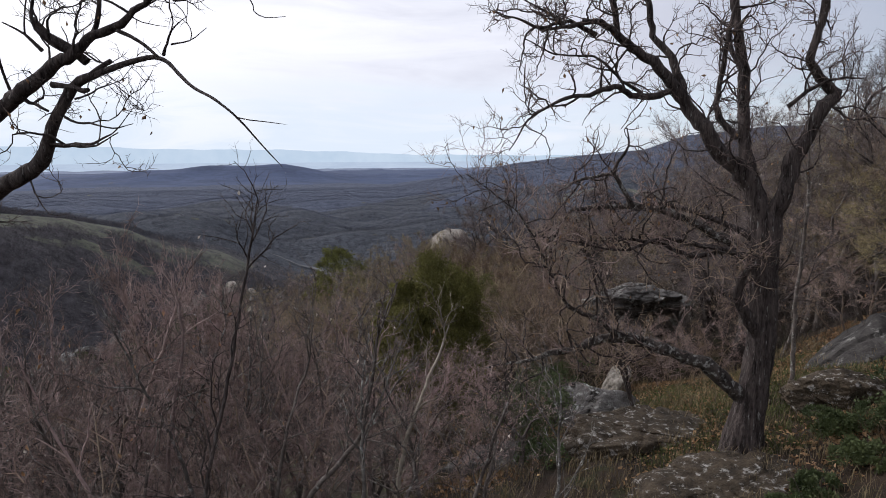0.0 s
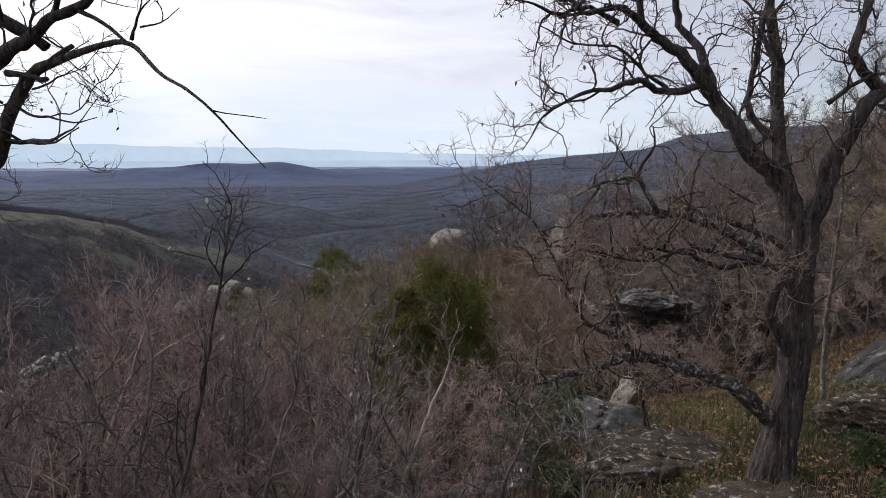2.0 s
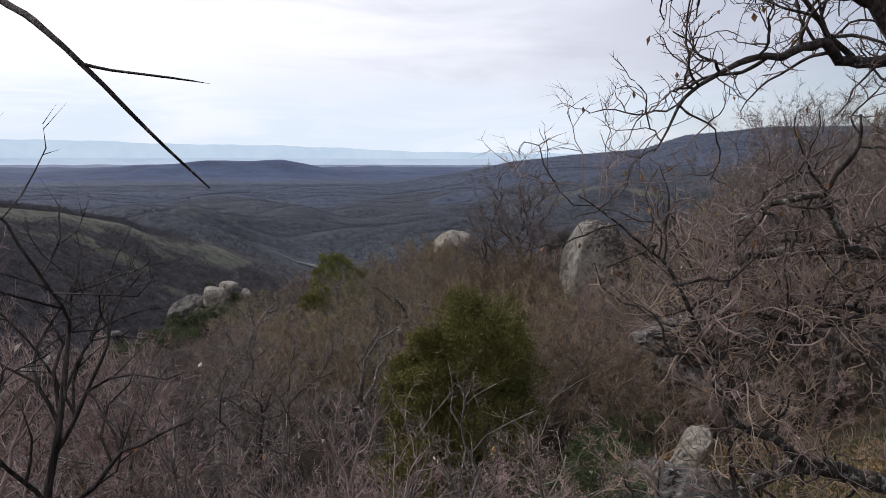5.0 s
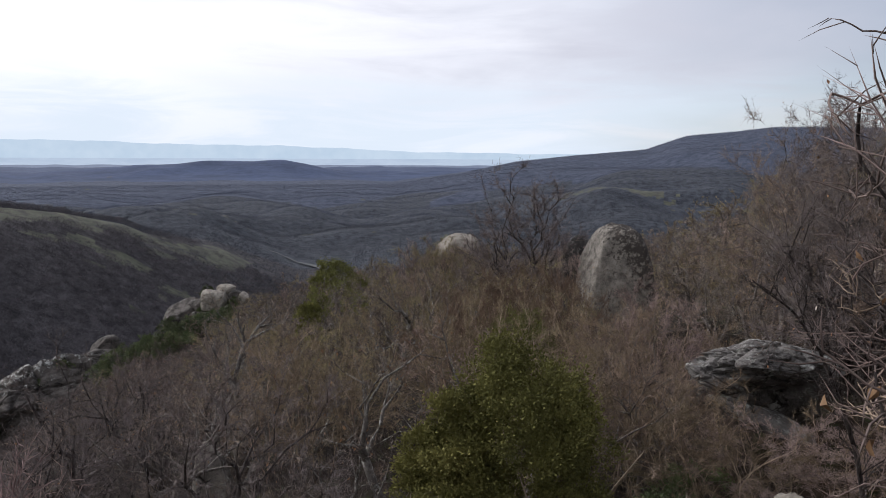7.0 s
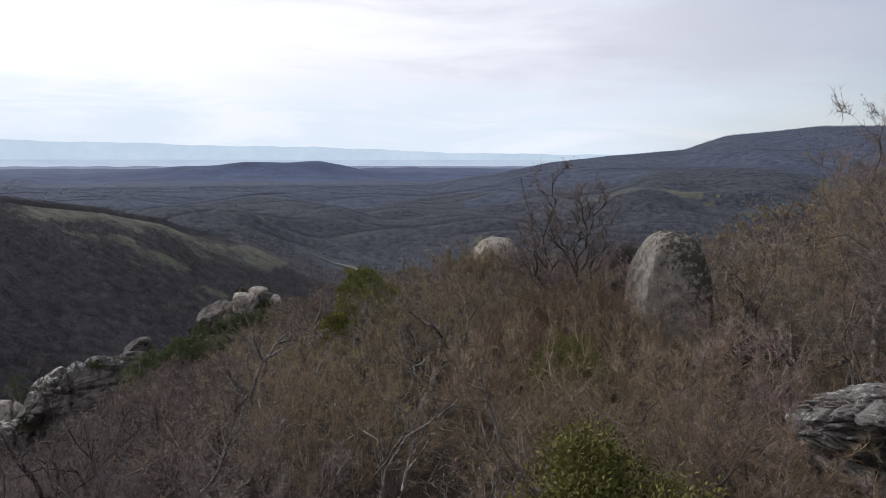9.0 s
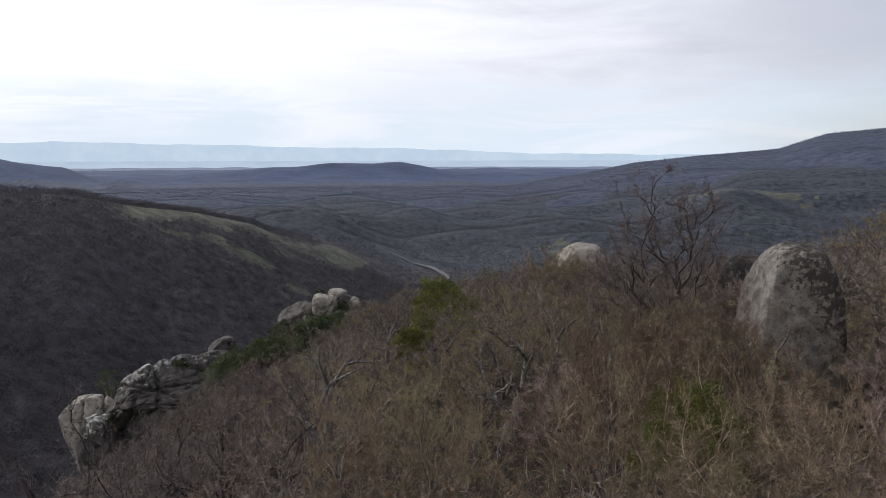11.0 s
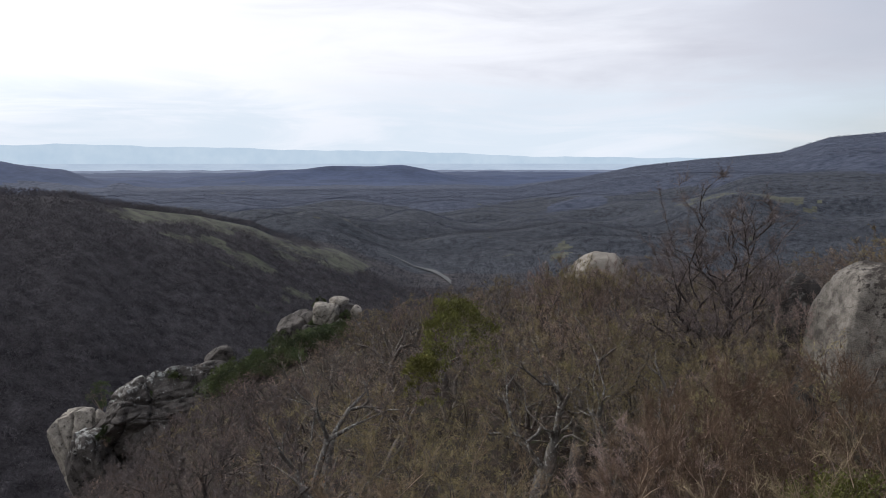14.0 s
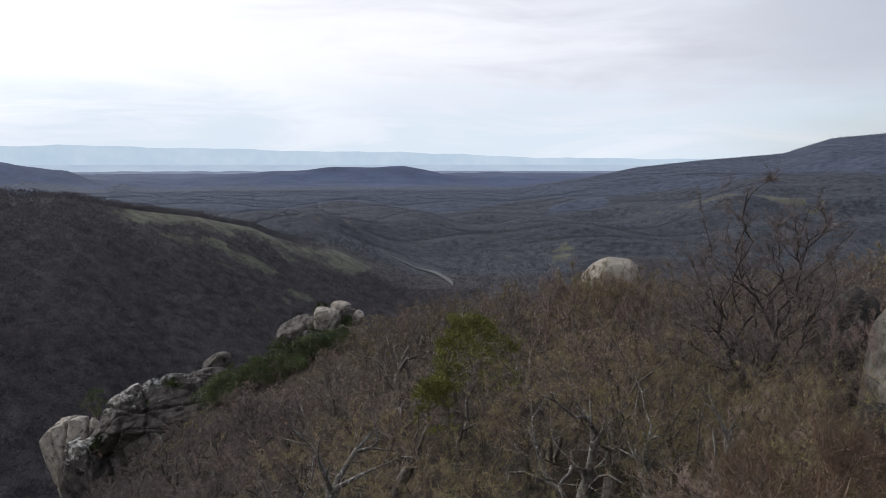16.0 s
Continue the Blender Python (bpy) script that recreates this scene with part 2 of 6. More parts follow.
M_GROUND = material("leaf_litter_soil", (0.012, 0.009, 0.0065), (0.045, 0.029, 0.018), 1.2, 1.0, 0.8, 30.0, third=(0.03, 0.033, 0.012), spot=0.56, depth=0.05)
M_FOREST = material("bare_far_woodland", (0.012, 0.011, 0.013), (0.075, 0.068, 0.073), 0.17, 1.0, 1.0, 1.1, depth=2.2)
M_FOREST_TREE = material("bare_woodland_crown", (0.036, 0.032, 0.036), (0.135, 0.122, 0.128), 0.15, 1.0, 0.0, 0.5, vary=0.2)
# valley and far crowns carry distance haze in their base colour
M_VALLEY_TREE = material("haze_tinted_valley_crown", (0.04, 0.046, 0.056), (0.135, 0.14, 0.155), 0.12, 1.0, 0.0, 0.4, vary=0.2)
M_PLAIN_TREE = material("haze_blue_woodland_crown", (0.058, 0.069, 0.094), (0.125, 0.137, 0.17), 0.03, 1.0, 0.0, 0.2, vary=0.12)
# plain colours turn bluer, then paler outward: haze put into the base colour
M_PLAIN = material("haze_blue_plain_woodland", (0.023, 0.036, 0.076), (0.046, 0.066, 0.126), 0.006, 1.0, 0.0, 0.05)
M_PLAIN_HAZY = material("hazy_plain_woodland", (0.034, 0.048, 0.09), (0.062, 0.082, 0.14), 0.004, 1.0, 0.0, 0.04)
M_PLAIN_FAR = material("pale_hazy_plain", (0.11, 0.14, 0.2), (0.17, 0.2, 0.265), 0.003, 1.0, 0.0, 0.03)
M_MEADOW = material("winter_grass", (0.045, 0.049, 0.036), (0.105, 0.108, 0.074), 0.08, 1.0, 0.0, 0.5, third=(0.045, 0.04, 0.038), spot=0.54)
# hill and mountain woods, tinted blue for haze in the base colour
M_HILLS = material("haze_blue_hill_woodland", (0.012, 0.0155, 0.022), (0.07, 0.076, 0.09), 0.12, 1.0, 1.0, 0.7, depth=2.6)
M_MOUNT = material("haze_blue_mountain_woodland", (0.022, 0.03, 0.05), (0.08, 0.092, 0.13), 0.07, 1.0, 1.0, 0.4, depth=3.5)
M_WATER = material("river_water", (0.05, 0.055, 0.058), (0.1, 0.1, 0.098), 0.02, 0.75, 0.0, 0.2)
M_STRAW = material("dry_grass_blade", (0.11, 0.085, 0.045), (0.25, 0.2, 0.11), 2.0, 0.9, 0.0, 10.0, vary=0.4)
M_MOSS = material("green_grass_blade", (0.05, 0.055, 0.018), (0.12, 0.125, 0.04), 2.0, 0.9, 0.0, 10.0, vary=0.4)
M_LICHEN_BARK = material("lichen_patched_bark", (0.018, 0.0145, 0.013), (0.095, 0.078, 0.068), 9.0, 0.95, 1.0, 60.0, third=(0.33, 0.325, 0.295), spot=0.57, depth=0.04)
M_PALELEAF = material("pale_withered_leaf", (0.4, 0.33, 0.27), (0.62, 0.54, 0.46), 8.0, 0.8, 0.0, 20.0, vary=0.2)
M_PALEBARK = material("pale_lichened_bark", (0.045, 0.039, 0.034), (0.16, 0.145, 0.128), 6.0, 0.95, 0.7, 36.0, third=(0.34, 0.335, 0.31), spot=0.58)


# ---- the land ----
def unit(v):
    return v / np.maximum(np.linalg.norm(v, axis=-1, keepdims=True), 1e-9)


def smooth(a, b, v):
    t = np.clip((v - a) / (b - a), 0, 1)
    return t * t * (3 - 2 * t)


def waves(x, y, length, seed):
    """Gentle rolling relief from a few crossed waves, about -1 to 1."""
    rng = np.random.default_rng(seed)
    out = 0
    for k in range(5):
        a, s = rng.uniform(0, 6.283), length * rng.uniform(0.6, 1.5)
        out = out + np.sin((x * np.cos(a) + y * np.sin(a)) / s * 6.283 + rng.uniform(0, 6.283)) * 0.4
    return out


LEFT_AZ = [-180, -110, -80, -60, -42.5, -38.3, -33.5, -29.4, -25.2, -23.4, -18.4, -16.1, -12]
LEFT_EL = [-3, -1, -0.6, -0.9, -2.1, -2.4, -3.5, -4.1, -5.2, -6.2, -7.5, -8.5, -9.6]
MOUNT_AZ = [-4, 2, 6, 10.8, 16.5, 19.5, 22.9, 25.6, 30, 45, 70, 110, 180]
MOUNT_EL = [-2.2, -1.2, -0.35, 0.2, 0.7, 1.75, 2.05, 2.35, 2.3, 1.8, 1.5, 1.2, 0.5]
HILL_AZ = [-45, -31, -28.7, -24, -18.7, -15.5, -12.9, -11.3, -8.2, -5]
HILL_EL = [-1.3, -1.2, -0.97, -0.6, -0.24, -0.2, -0.12, -0.41, -1.11, -1.4]


def far_land(x, y):
    az, r = np.degrees(np.arctan2(x + 2, y - 12)), np.hypot(x + 2, y - 12)
    floor = -106 + 52 * smooth(700, 4400, r) + (12 * waves(x, y, 330, 3) + 7 * waves(x, y, 150, 4) + 5 * waves(x * 0.35, y, 95, 6)) * smooth(520, 900, r) * (1 - 0.85 * smooth(1600, 3300, r))
    # the wooded spur across the valley
    crest = np.interp(az, [-180, -60, -38, -23, -12], [380, 390, 430, 520, 640])
    top = crest * np.tan(np.radians(np.interp(az, LEFT_AZ, LEFT_EL)))
    side = np.where(r < crest, smooth(-290, 30, r - crest), 1 - smooth(-30, 420, r - crest))
    h = floor + np.maximum(top - floor, 0) * side
    # a grassy shoulder behind it
    h = h + 34 * np.exp(-((az + 20.5) / 5.0) ** 2 - ((r - 950) / 170) ** 2)
    # rolling rises of the middle distance
    h = h + 16 * np.exp(-((az - 7) / 12) ** 2 - ((r - 880) / 160) ** 2) + 30 * np.exp(-((az - 16) / 8) ** 2 - ((r - 1150) / 200) ** 2)
    # the mountain
    top = 2000 * np.tan(np.radians(np.interp(az, MOUNT_AZ, MOUNT_EL)))
    h = h + np.maximum(top - floor, 0) * np.where(r < 2000, smooth(700, 2060, r), 1 - smooth(1960, 3200, r))
    # the low hill in the plain, and another at its side
    top = 3000 * np.tan(np.radians(np.interp(az, HILL_AZ, HILL_EL)))
    h = h + np.maximum(top + 62, 0) * np.exp(-((r - 3000) / 330) ** 2)
    top = 2700 * np.tan(np.radians(np.interp(az, [-90, -60, -42.4, -38.4, -36], [1.2, 0.8, 0.2, -0.5, -1.4])))
    h = h + np.maximum(top + 68, 0) * np.exp(-((r - 2700) / 300) ** 2)
    return h


def near_land(x, y):
    yc = np.clip(y, -60, 110)
    h = -2.2 - 0.235 * yc + 0.0013 * yc * np.abs(yc)
    rise = 0.3 - 0.17 * smooth(11, 28, y) - 0.05 * smooth(35, 85, y)
    fall = (0.2 * x - 0.0028 * x * x) * (1.35 - 0.4 * smooth(30, 90, y)) - 0.7 * np.clip(-39 - x, 0, 31)
    h = h + np.where(x > 0, rise * np.maximum(x - 2.5, 0) + 0.05 * np.minimum(x, 2.5), fall)
    r = np.hypot(x, y - 10)
    h = h - 0.55 * np.maximum(r - 105, 0) - 0.45 * np.maximum(y - 84, 0)
    h = h - 1.0 * np.exp(-((x - 5.3) / 2.2) ** 2 - ((y - 15.7) / 1.5) ** 2) - 4.0 * np.exp(-((x + 41) / 11) ** 2 - ((y - 58) / 12) ** 2)
    h = h + 6.0 * smooth(9, 22, x) * (1 - smooth(30, 60, y)) * smooth(-20, 8, y)
    return h + 0.22 * waves(x, y, 5.0, 1) + 0.5 * waves(x, y, 17.0, 2) * smooth(8, 25, r)


def land(x, y):
    x, y = np.asarray(x, float), np.asarray(y, float)
    a, b = near_land(x, y), far_land(x, y)
    k = 6.0
    return np.maximum(a, b) + k * np.log1p(np.exp(-np.abs(a - b) / k)) - 0.0


def height(x, y):
    return float(land(np.array([x]), np.array([y]))[0])


def mesh_from(name, verts, faces, mat, smooth_faces=True, mat_index=None):
    me = bpy.data.meshes.new(name)
    verts = np.asarray(verts, np.float32)
    faces = np.asarray(faces, np.int32)
    n = faces.shape[1]
    me.vertices.add(len(verts))
    me.vertices.foreach_set("co", verts.ravel())
    me.loops.add(faces.size)
    me.loops.foreach_set("vertex_index", faces.ravel())
    me.polygons.add(len(faces))
    me.polygons.foreach_set("loop_start", np.arange(0, faces.size, n, dtype=np.int32))
    me.polygons.foreach_set("use_smooth", np.full(len(faces), smooth_faces))
    for m in mat if isinstance(mat, (list, tuple)) else [mat]:
        me.materials.append(m)
    if mat_index is not None:
        me.polygons.foreach_set("material_index", np.asarray(mat_index, np.int32))
    me.update(calc_edges=True)
    me.validate()
    return me


def is_meadow(x, y):
    """Open grassy places among the woods."""
    az, r = np.degrees(np.arctan2(x + 2, y - 12)), np.hypot(x + 2, y - 12)
    crest = np.interp(az, [-180, -60, -38, -23, -12], [380, 390, 430, 520, 640])
    field = np.exp(-((az + 28) / 8.5) ** 2 - ((r - crest + 2) / 30) ** 2) * 1.7 + np.exp(-((az + 20) / 3.4) ** 2 - ((r - 930) / 60) ** 2) * 2
    field = field + np.exp(-((az - 14.5) / 4.5) ** 2 - ((r - 1060) / 45) ** 2) * 2 + np.exp(-((az - 0.2) / 1.5) ** 2 - ((r - 730) / 45) ** 2) * 1.2
    field = field + 0.75 * np.exp(-((az + 25) / 6) ** 2 - ((r - crest + 85) / 60) ** 2) + 1.2 * np.exp(-((az + 17.5) / 2.2) ** 2 - ((r - crest + 20) / 40) ** 2)
    return 0.3 * waves(x, y, 60, 8) + 0.34 * waves(x, y, 22, 9) + field > 0.85


def build_ground():
    az = np.concatenate([np.arange(-180, -52, 4.0), np.arange(-52, 48, 0.3), np.arange(52, 180, 4.0)])
    r = np.concatenate([[0.4, 0.8], np.concatenate([np.geomspace(1.2, 240, 200), np.geomspace(244, 1300, 190), np.geomspace(1320, 4600, 70)])])
    A, Rr = np.meshgrid(np.radians(az), r, indexing="ij")
    X, Y = np.sin(A) * Rr - 1, np.cos(A) * Rr + 2
    Z = land(X, Y)
    n, m = X.shape
    verts = np.stack([X, Y, Z], -1).reshape(-1, 3)
    i, j = np.meshgrid(np.arange(n), np.arange(m - 1), indexing="ij")
    i2 = (i + 1) % n
    faces = np.stack([i * m + j, i * m + j + 1, i2 * m + j + 1, i2 * m + j], -1).reshape(-1, 4)
    centre = len(verts)
    verts = np.vstack([verts, [[-1, 2, height(-1, 2)]]])
    ring = np.arange(n)
    cap = np.stack([np.full(n // 2, centre), ((ring[::2] + 2) % n) * m, ((ring[::2] + 1) % n) * m, ring[::2] * m], -1)
    faces = np.vstack([faces[:, ::-1], cap])
    fx, fy = verts[faces[:, 0], 0], verts[faces[:, 0], 1]
    d = np.hypot(fx, fy)
    fr = np.hypot(fx + 2, fy - 12)
    # farther bands of ground take the haze-tinted colours in turn
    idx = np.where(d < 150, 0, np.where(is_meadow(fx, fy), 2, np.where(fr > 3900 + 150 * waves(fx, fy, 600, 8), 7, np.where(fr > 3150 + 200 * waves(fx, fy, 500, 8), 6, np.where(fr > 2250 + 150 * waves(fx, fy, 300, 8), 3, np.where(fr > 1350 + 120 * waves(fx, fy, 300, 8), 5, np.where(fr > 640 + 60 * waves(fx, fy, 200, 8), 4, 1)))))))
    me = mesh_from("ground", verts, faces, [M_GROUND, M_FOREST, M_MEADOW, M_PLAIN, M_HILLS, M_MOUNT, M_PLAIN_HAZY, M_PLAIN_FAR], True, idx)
    ob = new("ground", me)
    return tagged(ob, "hilly ground of leaf litter, moss and bare woodland", "ground", kind="structure")


build_ground()


def build_far_range():
    """The pale ridge on the horizon and the plain before it: a plain distant backdrop that glows in haze colours."""
    az = np.radians(np.arange(-180, 180, 0.25))
    el = np.interp(np.degrees(az), [-180, -90, -60, -42, -39, -28, -16, -13.6, -5, 0.3, 11, 40, 180], [0.8, 0.9, 1.1, 1.18, 1.27, 1.1, 0.84, 0.92, 0.53, 0.38, 0.28, 0.3, 0.8])
    el = el + 0.03 * np.sin(az * 37) + 0.025 * np.sin(az * 83 + 1) + 0.012 * np.sin(az * 211)
    rows = []
    for rr, part_up in ((4560, None), (4880, 0.0), (4895, 0.55), (4910, 1.0)):
        z = np.full_like(az, -66.0) if part_up is None else -14 + (rr * np.tan(np.radians(el)) + 14) * part_up
        rows.append(np.stack([np.sin(az) * rr, np.cos(az) * rr + 12, z], -1))
    n = len(az)
    faces = [(k * n + a, k * n + (a + 1) % n, (k + 1) * n + (a + 1) % n, (k + 1) * n + a) for k in range(3) for a in range(n)]
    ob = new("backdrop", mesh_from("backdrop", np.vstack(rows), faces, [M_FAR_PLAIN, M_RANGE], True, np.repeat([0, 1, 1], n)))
    return tagged(ob, "distant mountain range on the horizon, glowing in haze blue", "backdrop", kind="structure")


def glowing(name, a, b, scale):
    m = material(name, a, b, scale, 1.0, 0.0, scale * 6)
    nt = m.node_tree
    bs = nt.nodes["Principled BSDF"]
    # the colour goes to emission, so the backdrop shines without any lamp
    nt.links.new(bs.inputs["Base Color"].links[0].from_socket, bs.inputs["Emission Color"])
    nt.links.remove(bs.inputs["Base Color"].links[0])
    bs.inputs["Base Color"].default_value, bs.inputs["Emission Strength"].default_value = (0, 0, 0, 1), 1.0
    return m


# distance haze is put into both glowing colours
M_RANGE = glowing("glowing_haze_blue_range", (0.50, 0.62, 0.715), (0.57, 0.68, 0.76), 0.0025)
M_FAR_PLAIN = glowing("glowing_haze_pale_plain", (0.44, 0.53, 0.63), (0.5, 0.59, 0.68), 0.004)
build_far_range()


def far_sprays(rng, x, y, size, pieces, width, high):
    """Thin boughs that break the outline of far trees."""
    n = len(x)
    d = unit(rng.normal(0, 1, (n, pieces, 3)) + np.array([0, 0, 0.7]))
    d[..., 2] = np.abs(d[..., 2])
    mid = np.stack([x, y, land(x, y) + size * 0.28], -1)[:, None]
    half = size[:, None, None] * np.array([0.74, 0.74, high])
    foot = mid + d * half * 0.8
    tip = foot + unit(d + rng.normal(0, 0.5, d.shape) + np.array([0, 0, 0.4])) * (size[:, None] * rng.uniform(0.12, 0.3, (n, pieces)))[..., None]
    w = unit(np.cross(d, rng.normal(0, 1, d.shape))) * (size * width)[:, None, None]
    V = np.stack([foot - w, foot + w, tip], 2).reshape(-1, 3)
    return V, np.arange(len(V)).reshape(-1, 3)


def build_far_woods():
    rng = np.random.default_rng(31)
    stands = {"spur_woodland": ("bare grey-brown woodland on the spur across the valley", M_FOREST_TREE, ((-62, -6, 125, 290, 7500, 4.6, 40, 0.019, 0.75), (-62, -6, 280, 560, 22000, 4.4, 20, 0.028, 0.7))), "valley_woodland": ("bare woodland covering the valley slopes, haze tint in its colour", M_VALLEY_TREE, ((-62, 38, 480, 1000, 34000, 5.2, 9, 0.05, 0.5),)), "far_woodland": ("bare woodland on far hills, bluish with haze put into its colour", M_PLAIN_TREE, ((-62, 38, 940, 1560, 40000, 5.6, 5, 0.06, 0.3), (-50, 38, 1500, 1930, 24000, 6.0, 4, 0.09, 0.16)))}
    for name, (label, mat, bands) in stands.items():
        V, Fc, base = [], [], 0
        for az0, az1, r0, r1, n, size, pieces, width, high in bands:
            az = np.radians(rng.uniform(az0, az1, n))
            r = np.sqrt(rng.uniform(r0 ** 2, r1 ** 2, n))
            x, y = np.sin(az) * r - 2, np.cos(az) * r + 12
            open_land = is_meadow(x, y)
            keep = ~open_land | (rng.random(n) < 0.12)
            off = r - np.interp(np.degrees(az), RIVER_AZ, RIVER_R, 0, 0)
            keep &= (off > 20) | (off < -45)
            tall = size * rng.uniform(0.6, 1.25, keep.sum()) * np.where(open_land[keep], 0.5, 1.0)
            v, f = far_sprays(rng, x[keep], y[keep], tall, pieces, width, high)
            V.append(v)
            Fc.append(f + base)
            base += len(v)
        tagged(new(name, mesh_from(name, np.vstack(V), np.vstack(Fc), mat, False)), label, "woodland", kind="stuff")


RIVER_AZ, RIVER_R = [-15, -13.7, -11.8, -10.4, -9.6, -9.0, -8.6], [726, 718, 695, 666, 635, 605, 567]
build_far_woods()


def build_river():
    az = np.radians(np.linspace(-14.4, -8.9, 26))
    r = np.interp(np.degrees(az), RIVER_AZ, RIVER_R)
    rows = []
    for off in (-1, 1):
        off = off * np.interp(np.degrees(az), [-15, -11.8, -10, -8.6], [1.0, 3.2, 9.0, 13.0])
        x, y = np.sin(az) * (r + off) - 2, np.cos(az) * (r + off) + 12
        rows.append(np.stack([x, y, land(np.sin(az) * r - 2, np.cos(az) * r + 12) + 1.6], -1))
    n = len(az)
    faces = [(k, k + 1, n + k + 1, n + k) for k in range(n - 1)]
    return tagged(new("water", mesh_from("water", np.vstack(rows), faces, M_WATER)), "pale winding river in the valley bottom", "river", kind="structure")


build_river()


# ---- building kit: tubes, leaves, rocks ----
def part(name, me, parent, label="", kind=""):
    ob = new(name, me)
    ob.parent = parent
    return tagged(ob, label, kind=kind)


def thing(name, place, label, category, group="", turn=0.0, scale=1.0):
    e = new(name)
    e.empty_display_size = 0.2
    e.matrix_basis = pose(*place, 0, 0, turn) @ Matrix.Scale(scale, 4)
    return tagged(e, label, category, group)


def tubes(name, lines, mat, sides=None, knobs=0.0, rng=None, ridges=0.0):
    """One mesh of tapered tubes. lines: arrays (n, 4) of x, y, z, radius."""
    groups = {}
    for ln in lines:
        r = ln[0, 3]
        s = sides or (9 if r > 0.05 else 6 if r > 0.018 else 4 if r > 0.008 else 3)
        groups.setdefault((len(ln), s), []).append(ln)
    V, Q, T, base = [], [], [], 0
    for (n, s), g in groups.items():
        a = np.asarray(g, float)
        p, r = a[..., :3], a[..., 3]
        t = unit(np.gradient(p, axis=1))
        ref = np.where(np.abs(t[..., 2:3]) > 0.8, np.array([1.0, 0, 0]), np.array([0, 0, 1.0]))
        u = unit(np.cross(t, ref))
        for i in range(1, n):  # carry the ring along the curve without twisting it
            u[:, i] = unit(u[:, i - 1] - t[:, i] * np.sum(u[:, i - 1] * t[:, i], -1, keepdims=True))
        v = np.cross(t, u)
        ang = np.arange(s) / s * 2 * np.pi
        rr = np.repeat(r[..., None], s, -1)
        if knobs and rng is not None:
            rr = rr * (1 + knobs * rng.normal(0, 1, rr.shape).clip(-1.5, 1.5))
        if ridges:
            lobe = np.sin(ang * 5 + 0.6) * 0.5 + np.sin(ang * 11 + 2.0) + np.sin(ang * 17 + 4.0) * 0.8
            turn = np.cumsum(rng.normal(0, 0.25, n))
            rr = rr * (1 + ridges * np.stack([np.interp((ang + tw) % 6.283, ang, lobe, period=6.283) for tw in turn])[None])
        ring = p[:, :, None] + rr[..., None] * (np.cos(ang)[:, None] * u[:, :, None] + np.sin(ang)[:, None] * v[:, :, None])
        k = len(g)
        verts = ring.reshape(-1, 3)
        idx = base + np.arange(k * n * s).reshape(k, n, s)
        nx = np.roll(idx, -1, axis=2)
        if n > 1:
            last = n - 1 if s > 3 else n - 2
            if last > 0:
                Q.append(np.stack([idx[:, :last], nx[:, :last], nx[:, 1:last + 1], idx[:, 1:last + 1]], -1).reshape(-1, 4))
            if s == 3:
                tip = idx[:, -1, 0]
                T.append(np.stack([idx[:, -2], nx[:, -2], np.repeat(tip[:, None], s, 1)], -1).reshape(-1, 3))
            else:
                tip = idx[:, -1]
                T.append(np.stack([tip[:, 0:1].repeat(s - 2, 1), tip[:, 1:-1], tip[:, 2:]], -1).reshape(-1, 3))
        V.append(verts)
        base += len(verts)
    V = np.vstack(V)
    me = bpy.data.meshes.new(name)
    Q = np.vstack(Q) if Q else np.zeros((0, 4), int)
    T = np.vstack(T) if T else np.zeros((0, 3), int)
    loops = np.concatenate([Q.ravel(), T.ravel()]).astype(np.int32)
    starts = np.concatenate([np.arange(len(Q)) * 4, len(Q) * 4 + np.arange(len(T)) * 3]).astype(np.int32)
    me.vertices.add(len(V))
    me.vertices.foreach_set("co", V.astype(np.float32).ravel())
    me.loops.add(len(loops))
    me.loops.foreach_set("vertex_index", loops)
    me.polygons.add(len(starts))
    me.polygons.foreach_set("loop_start", starts)
    me.polygons.foreach_set("use_smooth", np.ones(len(starts), bool))
    me.materials.append(mat)
    me.update(calc_edges=True)
    return me


def spline(ctrl, step=0.12):
    """A smooth curve (Catmull-Rom) with radius through a few control points."""
    c = np.asarray(ctrl, float)
    c = np.vstack([2 * c[0] - c[1], c, 2 * c[-1] - c[-2]])
    out = []
    for i in range(1, len(c) - 2):
        n = max(2, int(np.linalg.norm(c[i + 1, :3] - c[i, :3]) / step))
        t = (np.arange(n) / n)[:, None]
        a, b, d, e = c[i - 1], c[i], c[i + 1], c[i + 2]
        out.append(0.5 * (2 * b + (d - a) * t + (2 * a - 5 * b + 4 * d - e) * t ** 2 + (3 * b - a - 3 * d + e) * t ** 3))
    out.append(c[-2:-1])
    out = np.vstack(out)
    out[:, 3] = np.maximum(out[:, 3], 0.002)
    return out


def crooked(rng, start, way, length, r0, r1, n, bend=0.25, lift=0.0):
    """A bent twig or branch of n points."""
    pts = [np.append(start, r0)]
    d = way / np.linalg.norm(way)
    p = np.array(start, float)
    for k in range(1, n):
        d = d + rng.normal(0, bend, 3) + np.array([0, 0, lift])
        d = d / np.linalg.norm(d)
        p = p + d * length / (n - 1)
        pts.append(np.append(p, r0 + (r1 - r0) * k / (n - 1)))
    return np.array(pts)


